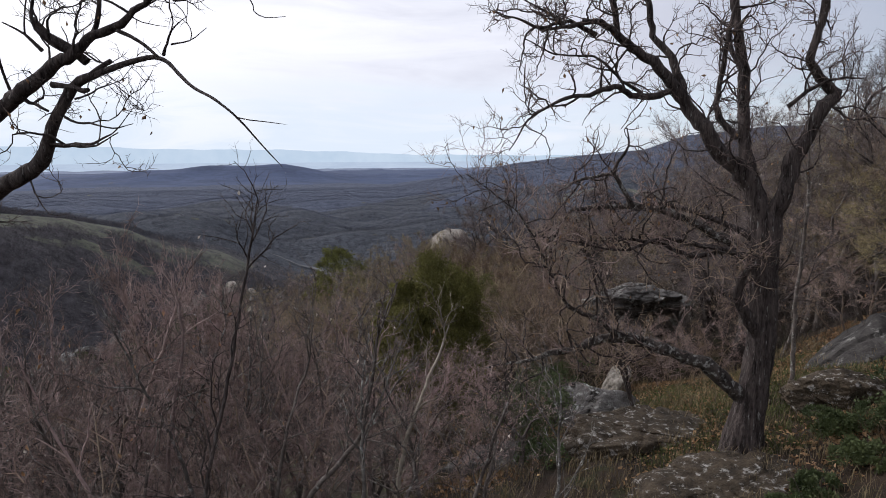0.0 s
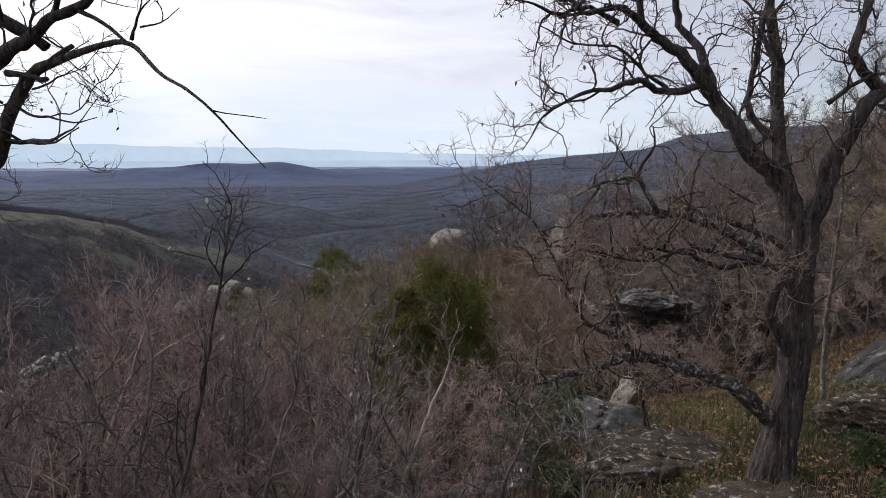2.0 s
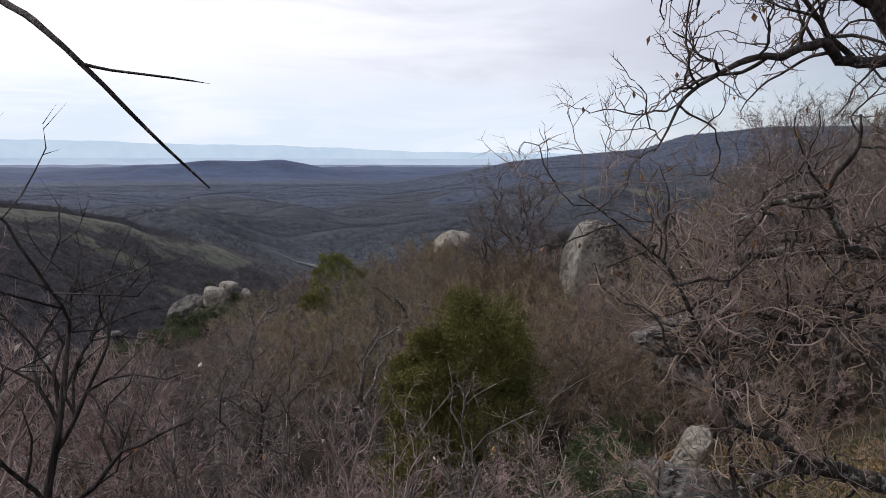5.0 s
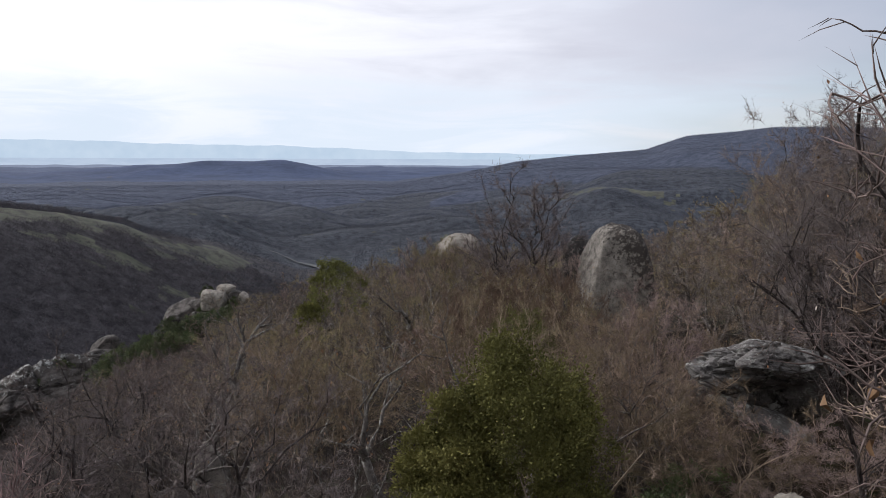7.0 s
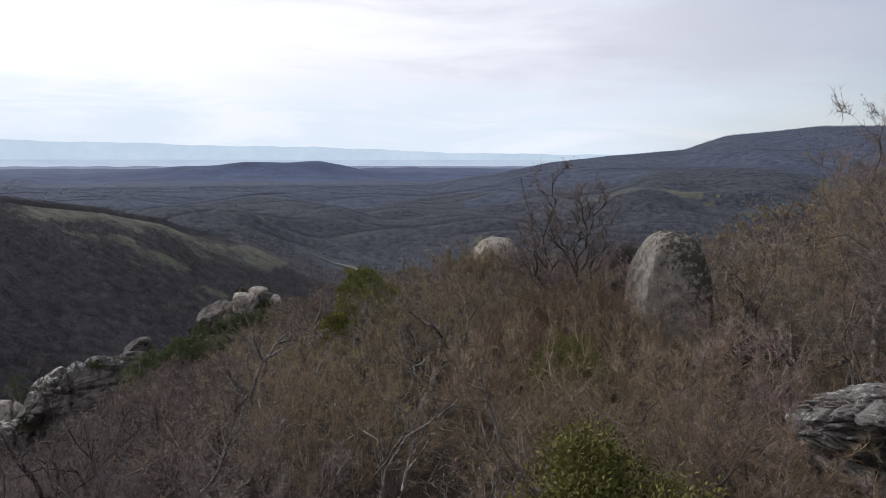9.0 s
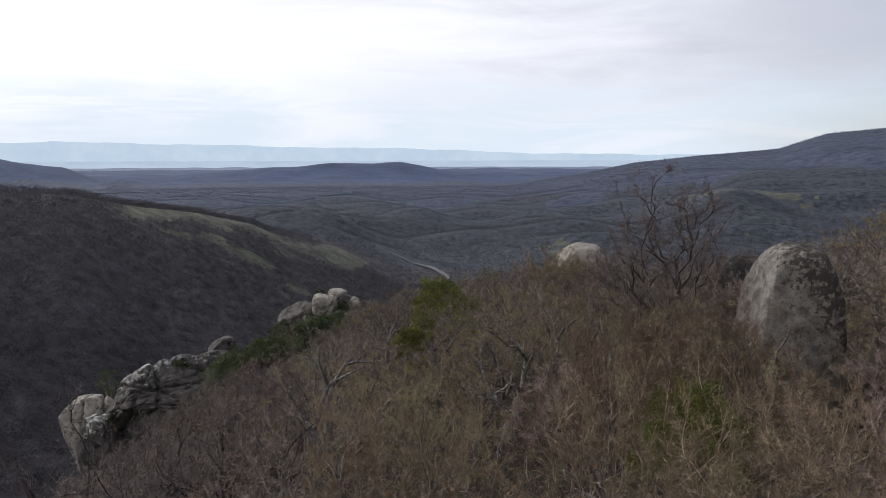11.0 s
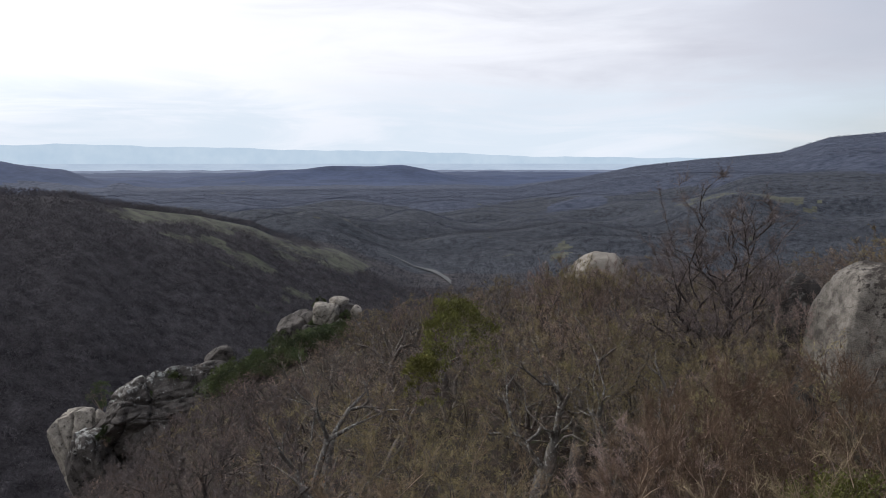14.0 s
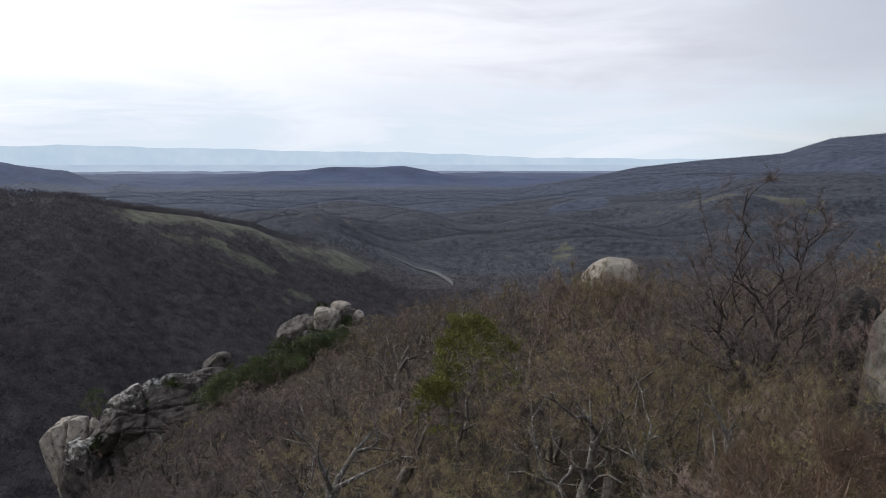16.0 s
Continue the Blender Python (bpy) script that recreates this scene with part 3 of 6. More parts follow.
def sprout(rng, parents, count, length, r, n, spread=0.9, bend=0.2, lift=0.05, low=0.25, upward=0.25):
    """Side shoots off each parent line: a new list of lines."""
    out = []
    for ln in parents:
        m = len(ln)
        plen = np.linalg.norm(ln[-1, :3] - ln[0, :3])
        k = count if isinstance(count, int) else max(1, int(count * plen + rng.random()))
        for _ in range(k):
            f = low + (1 - low) * rng.random() ** 0.8
            x = f * (m - 1)
            i = min(int(x), m - 2)
            p = ln[i] + (ln[i + 1] - ln[i]) * (x - i)
            t = unit(ln[i + 1, :3] - ln[i, :3])
            side = rng.normal(0, 1, 3)
            side = unit(side - t * side.dot(t))
            way = t * (1 - spread * 0.5) + side * spread + np.array([0, 0, upward])
            L = length * rng.uniform(0.55, 1.25) * (1.15 - 0.5 * f)
            out.append(crooked(rng, p[:3], way, L, min(r, p[3] * 0.8), r * 0.3, n, bend, lift))
    return out


def leaf_cards(name, points, ways, size, mat, rng, curl=0.25, tiny=False):
    """Small folded leaves: two triangles pairs along a midrib, one mesh."""
    n = len(points)
    p = np.asarray(points, float)
    w = unit(np.asarray(ways, float) + rng.normal(0, 0.5, (n, 3)))
    s = unit(np.cross(w, rng.normal(0, 1, (n, 3))))
    up = np.cross(s, w)
    L = (size * rng.uniform(0.6, 1.3, n))[:, None]
    a, e = p, p + w * L
    mid = p + w * L * 0.5 - up * L * curl * 0.4
    l, r = mid + s * L * 0.3 + up * L * curl, mid - s * L * 0.3 + up * L * curl
    if tiny:  # two faces folded along the midrib
        V = np.stack([a, l, e, r], 1).reshape(-1, 3)
        b = np.arange(n)[:, None] * 4
        return mesh_from(name, V, np.concatenate([b + [0, 1, 2], b + [0, 2, 3]]), mat, False)
    V = np.stack([a, l, e, r, mid], 1).reshape(-1, 3)
    b = np.arange(n)[:, None] * 5
    F = np.concatenate([b + [0, 1, 4], b + [1, 2, 4], b + [2, 3, 4], b + [3, 0, 4]]).reshape(-1, 3)
    return mesh_from(name, V, F, mat, False)


def field3(p, scale, seed):
    """Smooth pseudo-random field over points, about -1 to 1."""
    rng = np.random.default_rng(seed)
    out = np.zeros(len(p))
    for k in range(7):
        w = rng.normal(0, 1, 3)
        w = w / np.linalg.norm(w) * scale * rng.uniform(0.6, 1.6)
        out += np.sin(p @ w + rng.uniform(0, 6.283)) * 0.38
    return out


def ico(level):
    bm = bmesh.new()
    bmesh.ops.create_icosphere(bm, subdivisions=level, radius=1.0)
    V = np.array([v.co[:] for v in bm.verts])
    Fc = np.array([[v.index for v in f.verts] for f in bm.faces])
    bm.free()
    return V, Fc


def rock_mesh(name, size, seed, mat, level=5, rough=0.12, cuts=7, cut_depth=0.82, cracks=0, flat=0.0, planes=(), strata=0.0, boxy=0.0, bite=0.11, cells=0, step=0.05, soft=0):
    """A weathered stone: a ball cut by planes, its edges worn, split by cracks and roughened."""
    rng = np.random.default_rng(seed)
    V, Fc = ico(level)
    p = V.copy()
    if boxy:
        p = p / (np.sum(np.abs(p) ** boxy, axis=1) ** (1 / boxy))[:, None]
    faces = [(unit(np.array(n, float)), d) for n, d in planes]
    faces += [(unit(rng.normal(0, 1, 3) * np.array([1, 1, 0.8])), cut_depth * rng.uniform(0.8, 1.1)) for _ in range(cuts)]
    for n, d in faces:
        over = p @ n - d + 0.02 * field3(V, 7, seed + 40)
        p = p - np.where(over > 0, over * 0.95, 0)[:, None] * n
    if soft:  # wear the edges round
        pairs = np.vstack([Fc[:, [0, 1]], Fc[:, [1, 2]], Fc[:, [2, 0]]])
        deg = np.bincount(pairs[:, 0], minlength=len(p))[:, None]
        for _ in range(soft):
            total = np.stack([np.bincount(pairs[:, 0], p[pairs[:, 1], c], len(p)) for c in range(3)], -1)
            p = p * 0.4 + total / deg * 0.6
    if cells:  # jointed blocks, each standing a little out or in, with open joints
        seeds = unit(rng.normal(0, 1, (cells, 3)))
        warp = V + 0.09 * np.stack([field3(V, 5, seed + 60 + c) for c in range(3)], -1)
        far = np.sqrt(np.maximum(2.2 - 2 * warp @ seeds.T, 0.0))
        two = np.partition(far, 1, axis=1)[:, :2]
        own = np.argmin(far, axis=1)
        p = p * (1 + rng.uniform(-step, step, cells)[own] - step * 1.6 * np.exp(-((two[:, 1] - two[:, 0]) / 0.035) ** 2))[:, None]
    if flat:
        over = p[:, 2] - flat
        p[:, 2] -= np.where(over > 0, over * 0.85, 0)
    shape = rough * (0.5 * field3(V, 2.4, seed + 1) + 0.3 * field3(V, 6, seed + 2) + 0.2 * field3(V, 15, seed + 3) + 0.11 * field3(V, 34, seed + 4) + 0.06 * field3(V, 70, seed + 5))
    p = p * (1 + shape)[:, None]
    if strata:
        lay = p @ unit(np.array([0.15, 0.1, 1.0])) * 16 + 1.2 * field3(V, 3, seed + 9)
        p[:, :2] *= (1 + strata * (np.abs(np.sin(lay)) - 0.6))[:, None]
    for k in range(int(cracks)):
        n = unit(rng.normal(0, 1, 3) * np.array([1.2, 0.8, 0.8]))
        d = np.abs(p @ n - rng.uniform(-0.5, 0.5) + 0.07 * field3(V, 4, seed + 20 + k))
        p = p * (1 - bite * np.exp(-(d / 0.028) ** 2))[:, None]
    return mesh_from(name, p * np.asarray(size, float), Fc, mat, True)


def stone(name, place, size, seed, mat, label, group="", turn=0.0, tilt=(0, 0), lift=None, **kw):
    ob = new(name, rock_mesh(name, size, seed, mat, **kw))
    z = place[2] if lift is None else height(place[0], place[1]) + lift
    ob.matrix_basis = pose(place[0], place[1], z, tilt[0], tilt[1], turn)
    return tagged(ob, label, "rock", group)


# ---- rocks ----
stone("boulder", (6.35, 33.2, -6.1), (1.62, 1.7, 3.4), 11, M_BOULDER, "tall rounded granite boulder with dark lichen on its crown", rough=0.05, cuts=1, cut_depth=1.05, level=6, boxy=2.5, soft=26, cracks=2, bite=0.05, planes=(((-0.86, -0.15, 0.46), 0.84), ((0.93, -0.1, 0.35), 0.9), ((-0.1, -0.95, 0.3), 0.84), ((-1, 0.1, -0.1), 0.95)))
stone("boulder", (4.55, 31.8, -7.0), (0.62, 0.6, 1.75), 12, M_DARKROCK, "narrow pointed rock leaning against the tall boulder", tilt=(0, -10), rough=0.1, planes=(((-0.9, -0.2, 0.4), 0.6),))
stone("boulder", (5.65, 36.0, -5.1), (0.95, 1.0, 1.75), 13, M_DARKROCK, "dark rounded boulder behind the tall one", rough=0.1, planes=(((-0.5, -0.7, 0.3), 0.7),))
stone("boulder", (0.7, 62.5, -8.85), (2.5, 2.2, 2.55), 14, M_DOME, "smooth domed granite boulder above the bare trees", rough=0.04, level=6, soft=20, cuts=1, cut_depth=1.0, boxy=2.3, planes=(((0.15, -0.1, 1.0), 0.92), ((-0.7, -0.2, 0.7), 0.84), ((0.9, 0, 0.4), 0.84)))
OUT = dict(rough=0.04, level=5, cells=7, step=0.03)
stone("boulder", (-33.6, 90.3, -20.0), (2.5, 1.9, 1.75), 24, M_SLAB, "grey sloping rock of the far outcrop with white lichen", "far outcrop", tilt=(0, -30), cuts=5, cut_depth=0.8, cracks=4, boxy=3.5, **OUT)
stone("boulder", (-31.6, 90.6, -19.3), (1.3, 1.4, 1.3), 51, M_SLAB, "grey rounded rock of the far outcrop", "far outcrop", tilt=(4, -18), cuts=4, cut_depth=0.85, cracks=2, boxy=3.0, **OUT)
stone("boulder", (-29.2, 90.0, -18.1), (1.75, 1.5, 1.4), 25, M_GRANITE, "pale blocky rock of the far outcrop", "far outcrop", cuts=9, cut_depth=0.84, cracks=4, bite=0.16, boxy=5.0, turn=18, tilt=(3, 6), **OUT)
stone("boulder", (-28.2, 91.6, -16.85), (1.25, 1.2, 0.62), 26, M_GRANITE, "rounded rock on top of the far outcrop", "far outcrop", cuts=3, cut_depth=0.9, boxy=2.6, tilt=(0, 8), **OUT)
stone("boulder", (-27.1, 91.2, -17.9), (0.8, 1.2, 0.95), 52, M_SLAB, "dark split rock of the far outcrop", "far outcrop", cuts=4, cut_depth=0.85, cracks=2, boxy=4.0, tilt=(0, 14), **OUT)
stone("boulder", (-26.0, 91.0, -18.0), (0.85, 1.1, 0.8), 27, M_GRANITE, "low rock at the far outcrop's end", "far outcrop", cuts=4, cut_depth=0.85, boxy=3.5, tilt=(0, 24), **OUT)
stone("boulder", (-30.6, 88.6, -19.9), (1.3, 0.9, 0.7), 28, M_SLAB, "flat rock at the far outcrop's foot", "far outcrop", cuts=4, cut_depth=0.85, cracks=2, boxy=4.0, tilt=(0, 8), **OUT)
stone("boulder", (-28.0, 88.9, -20.1), (1.0, 0.9, 0.6), 53, M_GRANITE, "pale rock at the far outcrop's foot", "far outcrop", cuts=4, cut_depth=0.85, cracks=2, boxy=4.0, turn=20, **OUT)
stone("boulder", (-29.5, 91.5, -21.2), (4.6, 2.6, 2.0), 54, M_SLAB, "broad base rock of the far outcrop", "far outcrop", cuts=6, cut_depth=0.75, cracks=4, boxy=3.0, **OUT)
stone("standing_stone", (-5.4, 18.3, -7.1), (0.36, 0.32, 1.5), 33, M_GRANITE, "slim upright pale stone among the thicket", rough=0.1, cuts=6)
stone("stone", (3.45, 13.35, 0), (0.3, 0.34, 0.5), 41, M_GRANITE, "pale upright stone beside the leaf litter", rough=0.12, tilt=(0, 22), lift=0.12, cuts=9, cut_depth=0.72)
stone("stone", (2.75, 12.1, 0), (0.9, 0.6, 0.5), 42, M_LICHEN_ROCK, "grey mossy stone in the grass", rough=0.14, lift=0.1, cuts=8, cut_depth=0.74, level=6)
stone("rock_slab", (2.75, 8.75, 0), (1.5, 0.9, 0.36), 43, M_MOSSY_ROCK, "flat mossy rock slab with white lichen", rough=0.15, cells=16, step=0.09, cuts=9, cut_depth=0.76, flat=0.75, level=6, tilt=(4, 3), lift=-0.08, cracks=3)
stone("rock_slab", (3.3, 7.0, 0), (1.3, 0.7, 0.28), 49, M_MOSSY_ROCK, "mossy rock step below the oak", rough=0.17, cells=20, step=0.09, cuts=9, cut_depth=0.76, flat=0.75, level=6, tilt=(8, -6), lift=-0.1, cracks=3)
stone("rock_slab", (0.95, 9.2, 0), (1.2, 0.55, 0.22), 44, M_DARKROCK, "low grey rock slab with dry grass", rough=0.14, flat=0.6, lift=0.04, cuts=8, cut_depth=0.76)
stone("rock", (6.7, 10.3, 0), (1.3, 1.1, 0.7), 45, M_DARKROCK, "grey sloping rock beside the oak", rough=0.08, cells=9, step=0.04, cuts=9, cut_depth=0.76, tilt=(0, -26), lift=-0.35, level=6, cracks=2)
stone("rock", (5.2, 8.5, 0), (0.75, 0.5, 0.34), 46, M_MOSSY_ROCK, "mossy stone at the oak's foot", rough=0.14, cells=10, step=0.08, lift=0.08, cuts=8, cut_depth=0.76, level=6)
stone("rock", (7.4, 8.6, 0), (0.8, 0.6, 0.5), 50, M_DARKROCK, "angular grey stone on the slope", rough=0.14, lift=0.1, cuts=9, cut_depth=0.72)
stone("stone", (4.35, 9.2, 0), (0.26, 0.16, 0.1), 47, M_GRANITE, "small pale stone behind the oak", rough=0.12, lift=0.05)
stone("stone", (-0.5, 11.9, 0), (0.55, 0.4, 0.34), 48, M_GRANITE, "pale low stone in dry grass", rough=0.12, lift=0.1, cuts=8, cut_depth=0.74)


def cluster(name, place, label, pieces, mat):
    """A rock mass of several pieces: each (part name, offset, size, seed, turn, tilt, options)."""
    e = thing(name, place, label, "rock")
    for part_name, off, size, seed, turn, tilt, kw in pieces:
        ob = part(part_name, rock_mesh(part_name, size, seed, kw.pop("mat", mat), **kw), e)
        ob.matrix_basis = pose(*off, tilt[0], tilt[1], turn)
    return e


cluster("rock_outcrop", (-43.5, 78.0, -33.0), "big cracked grey rock slabs with white lichen on the ridge edge", (
    ("slab", (-0.6, -1.4, 6.4), (6.8, 5.6, 4.2), 21, 18, (-14, -20), dict(rough=0.1, cuts=10, cut_depth=0.78, cracks=7, bite=0.1, level=7, strata=0.03, boxy=2.6, cells=30, step=0.028)),
    ("slab", (1.6, 5.0, 8.6), (3.6, 4.0, 1.9), 22, -15, (-8, -14), dict(rough=0.1, cuts=9, cut_depth=0.78, cracks=5, bite=0.11, level=6, strata=0.035, boxy=2.6, cells=16, step=0.035)),
    ("block", (-7.0, -3.6, 2.2), (3.0, 3.4, 5.2), 29, 12, (4, -16), dict(rough=0.04, cuts=4, cut_depth=0.86, cracks=6, bite=0.2, level=6, boxy=2.8, cells=6, step=0.03, mat=M_GRANITE)),
    ("block", (-4.6, -5.6, 2.0), (2.2, 2.4, 4.4), 55, -8, (6, -10), dict(rough=0.05, cuts=5, cut_depth=0.84, cracks=4, bite=0.2, level=5, boxy=3.2)),
    ("block", (-4.9, -2.2, 6.2), (0.8, 1.6, 1.9), 56, 25, (0, 14), dict(rough=0.06, cuts=5, cut_depth=0.8, cracks=2, level=5, boxy=3.5)),
    ("block", (1.8, -3.6, 4.6), (3.4, 2.2, 2.4), 30, -10, (-8, -18), dict(rough=0.07, cuts=6, cut_depth=0.8, cracks=6, bite=0.18, level=6, boxy=3.0, cells=14, step=0.045)),
    ("block", (2.4, -0.5, 7.0), (1.5, 1.4, 1.0), 57, 20, (-6, -20), dict(rough=0.07, cuts=6, cut_depth=0.8, cracks=3, level=5, boxy=3.5)),
    ("knob", (1.3, 9.6, 9.7), (1.2, 1.2, 1.8), 23, 0, (0, 62), dict(rough=0.06, cuts=5, cut_depth=0.8, cracks=2, boxy=2.4)),
), M_SLAB)
cluster("rock_ledge", (4.75, 17.0, -4.95), "layered grey rock ledge with a dark hollow below", (
    ("layer", (-0.06, -0.06, 1.44), (1.22, 0.94, 0.47), 31, 5, (-3, 2), dict(rough=0.2, cuts=9, cut_depth=0.72, cracks=3, level=6, strata=0.018, cells=30, step=0.07)),
    ("layer", (0.31, 0.31, 1.44), (1.20, 0.82, 0.16), 35, -12, (3, 5), dict(rough=0.12, cuts=8, cut_depth=0.74, cracks=3, level=5, strata=0.025, cells=16, step=0.07)),
    ("layer", (-0.85, -0.31, 1.29), (0.47, 0.50, 0.23), 36, 18, (6, 22), dict(rough=0.12, cuts=8, cut_depth=0.8, cracks=2, level=5, strata=0.025, cells=16, step=0.07)),
    ("layer", (0.63, 0.76, 0.67), (1.39, 0.63, 0.76), 32, 0, (0, 0), dict(rough=0.14, cuts=8, cut_depth=0.76, level=5)),
    ("layer", (-0.19, -0.76, 0.70), (0.94, 0.37, 0.16), 37, -8, (14, 22), dict(rough=0.12, cuts=8, cut_depth=0.78, level=5, strata=0.025, cells=16, step=0.07)),
), M_LICHEN_ROCK)


# ---- trees ----
OAK = {
    "trunk": [(3.54, 7.80, -3.75, 0.30), (3.56, 7.80, -3.31, 0.225), (3.64, 7.80, -2.79, 0.170), (3.73, 7.82, -2.04, 0.155), (3.71, 7.82, -1.31, 0.148), (3.70, 7.80, -0.84, 0.150), (3.72, 7.80, -0.62, 0.11)],
    "limb": [
        [(3.68, 7.80, -0.95, 0.125), (3.49, 7.80, -0.29, 0.115), (3.12, 7.80, 0.07, 0.090), (2.85, 7.80, 0.47, 0.080), (2.60, 7.80, 0.78, 0.070), (2.22, 7.70, 1.08, 0.055), (1.82, 7.50, 1.30, 0.038), (1.48, 7.30, 1.38, 0.026), (1.01, 7.10, 1.26, 0.012)],
        [(3.55, 7.82, -0.46, 0.080), (3.45, 7.90, 0.18, 0.072), (3.48, 8.00, 0.63, 0.070), (3.47, 8.10, 1.22, 0.060), (3.38, 8.20, 1.80, 0.050), (3.32, 8.30, 2.58, 0.030)],
        [(3.75, 7.80, -0.95, 0.120), (3.84, 7.75, -0.36, 0.095), (4.01, 7.70, 0.21, 0.080), (4.22, 7.65, 0.54, 0.075), (4.28, 7.60, 0.69, 0.070), (4.00, 7.60, 0.96, 0.050), (4.06, 7.60, 1.34, 0.045), (4.14, 7.60, 1.84, 0.040), (4.22, 7.60, 2.52, 0.020)],
        [(3.64, 7.82, -3.02, 0.09), (3.31, 7.75, -2.63, 0.088), (2.98, 7.70, -2.36, 0.078), (2.48, 7.60, -2.14, 0.068), (1.99, 7.45, -2.01, 0.056), (1.58, 7.30, -2.00, 0.045), (1.05, 7.10, -2.07, 0.026), (0.44, 6.90, -2.16, 0.008)],
        [(3.72, 7.80, -2.15, 0.075), (3.51, 7.70, -1.86, 0.060), (3.33, 7.60, -1.59, 0.055), (3.35, 7.50, -1.31, 0.040), (3.46, 7.40, -1.08, 0.020)],
        [(3.67, 7.80, -0.97, 0.050), (3.34, 7.95, -0.78, 0.038), (2.82, 8.20, -0.62, 0.030), (2.33, 8.40, -0.56, 0.022), (1.80, 8.50, -0.73, 0.012), (1.44, 8.60, -1.06, 0.006)],
        [(3.69, 7.80, -1.24, 0.045), (3.07, 7.60, -1.01, 0.032), (2.44, 7.40, -0.89, 0.022), (1.77, 7.20, -0.95, 0.012), (1.22, 7.10, -0.84, 0.006)],
        [(2.60, 7.80, 0.76, 0.042), (2.20, 7.60, 0.68, 0.038), (1.81, 7.40, 0.73, 0.030), (1.39, 7.20, 0.63, 0.022), (0.95, 7.00, 0.46, 0.012), (0.65, 6.80, 0.09, 0.005)],
        [(2.71, 7.80, 0.67, 0.050), (2.62, 7.90, 1.07, 0.045), (2.44, 8.00, 1.36, 0.038), (2.31, 8.10, 1.79, 0.030), (2.19, 8.20, 2.31, 0.020)],
        [(3.36, 7.90, 0.22, 0.040), (3.12, 7.90, 0.53, 0.034), (3.17, 7.90, 0.94, 0.028), (3.25, 7.90, 1.49, 0.020), (3.37, 7.90, 2.04, 0.012)],
        [(1.99, 7.45, -2.00, 0.035), (1.69, 7.30, -1.76, 0.030), (1.35, 7.10, -1.58, 0.022), (1.18, 7.00, -1.33, 0.016), (1.0, 6.9, -0.95, 0.013), (0.82, 6.80, -0.66, 0.010), (0.53, 6.7, -0.35, 0.007), (0.22, 6.6, -0.14, 0.004)],
        [(1.89, 7.55, 1.27, 0.035), (1.81, 7.50, 1.60, 0.028), (1.63, 7.40, 1.97, 0.020)],
        [(3.33, 7.75, -0.98, 0.050), (2.88, 7.61, -0.74, 0.043), (2.26, 7.47, -0.55, 0.036), (1.81, 7.33, -0.51, 0.029), (1.34, 7.18, -0.57, 0.022), (1.12, 7.04, -0.83, 0.015), (0.96, 6.90, -1.08, 0.008)],
        [(2.03, 7.30, -0.51, 0.034), (1.94, 7.24, -0.38, 0.028), (1.78, 7.18, -0.17, 0.023), (1.50, 7.12, -0.17, 0.017), (1.33, 7.06, -0.24, 0.012), (1.16, 7.00, -0.34, 0.006)],
        [(1.77, 7.15, -0.18, 0.024), (1.80, 7.10, -0.03, 0.018), (1.89, 7.05, 0.14, 0.012), (1.86, 7.00, 0.31, 0.006)],
        [(1.63, 7.45, 1.29, 0.028), (1.28, 7.34, 1.39, 0.022), (1.00, 7.22, 1.32, 0.017), (0.76, 7.11, 1.36, 0.011), (0.50, 7.00, 1.45, 0.005)],
        [(1.27, 7.30, 1.37, 0.018), (1.02, 7.15, 1.50, 0.012), (0.77, 7.00, 1.58, 0.006)],
        [(3.31, 7.70, -1.02, 0.034), (2.81, 7.55, -1.10, 0.027), (2.31, 7.40, -0.92, 0.020), (1.90, 7.25, -0.86, 0.013), (1.57, 7.10, -0.93, 0.006)],
        [(2.20, 7.70, 0.71, 0.022), (1.93, 7.53, 0.84, 0.017), (1.58, 7.35, 1.06, 0.013), (1.17, 7.17, 1.06, 0.009), (0.83, 7.00, 1.18, 0.004)],
        [(3.82, 7.70, 0.55, 0.030), (3.98, 7.60, 0.72, 0.022), (4.22, 7.50, 0.83, 0.014), (4.46, 7.40, 0.82, 0.006)],
        [(3.40, 8.00, 1.01, 0.030), (3.28, 8.05, 1.34, 0.020), (3.54, 8.10, 1.66, 0.010)],
    ],
}
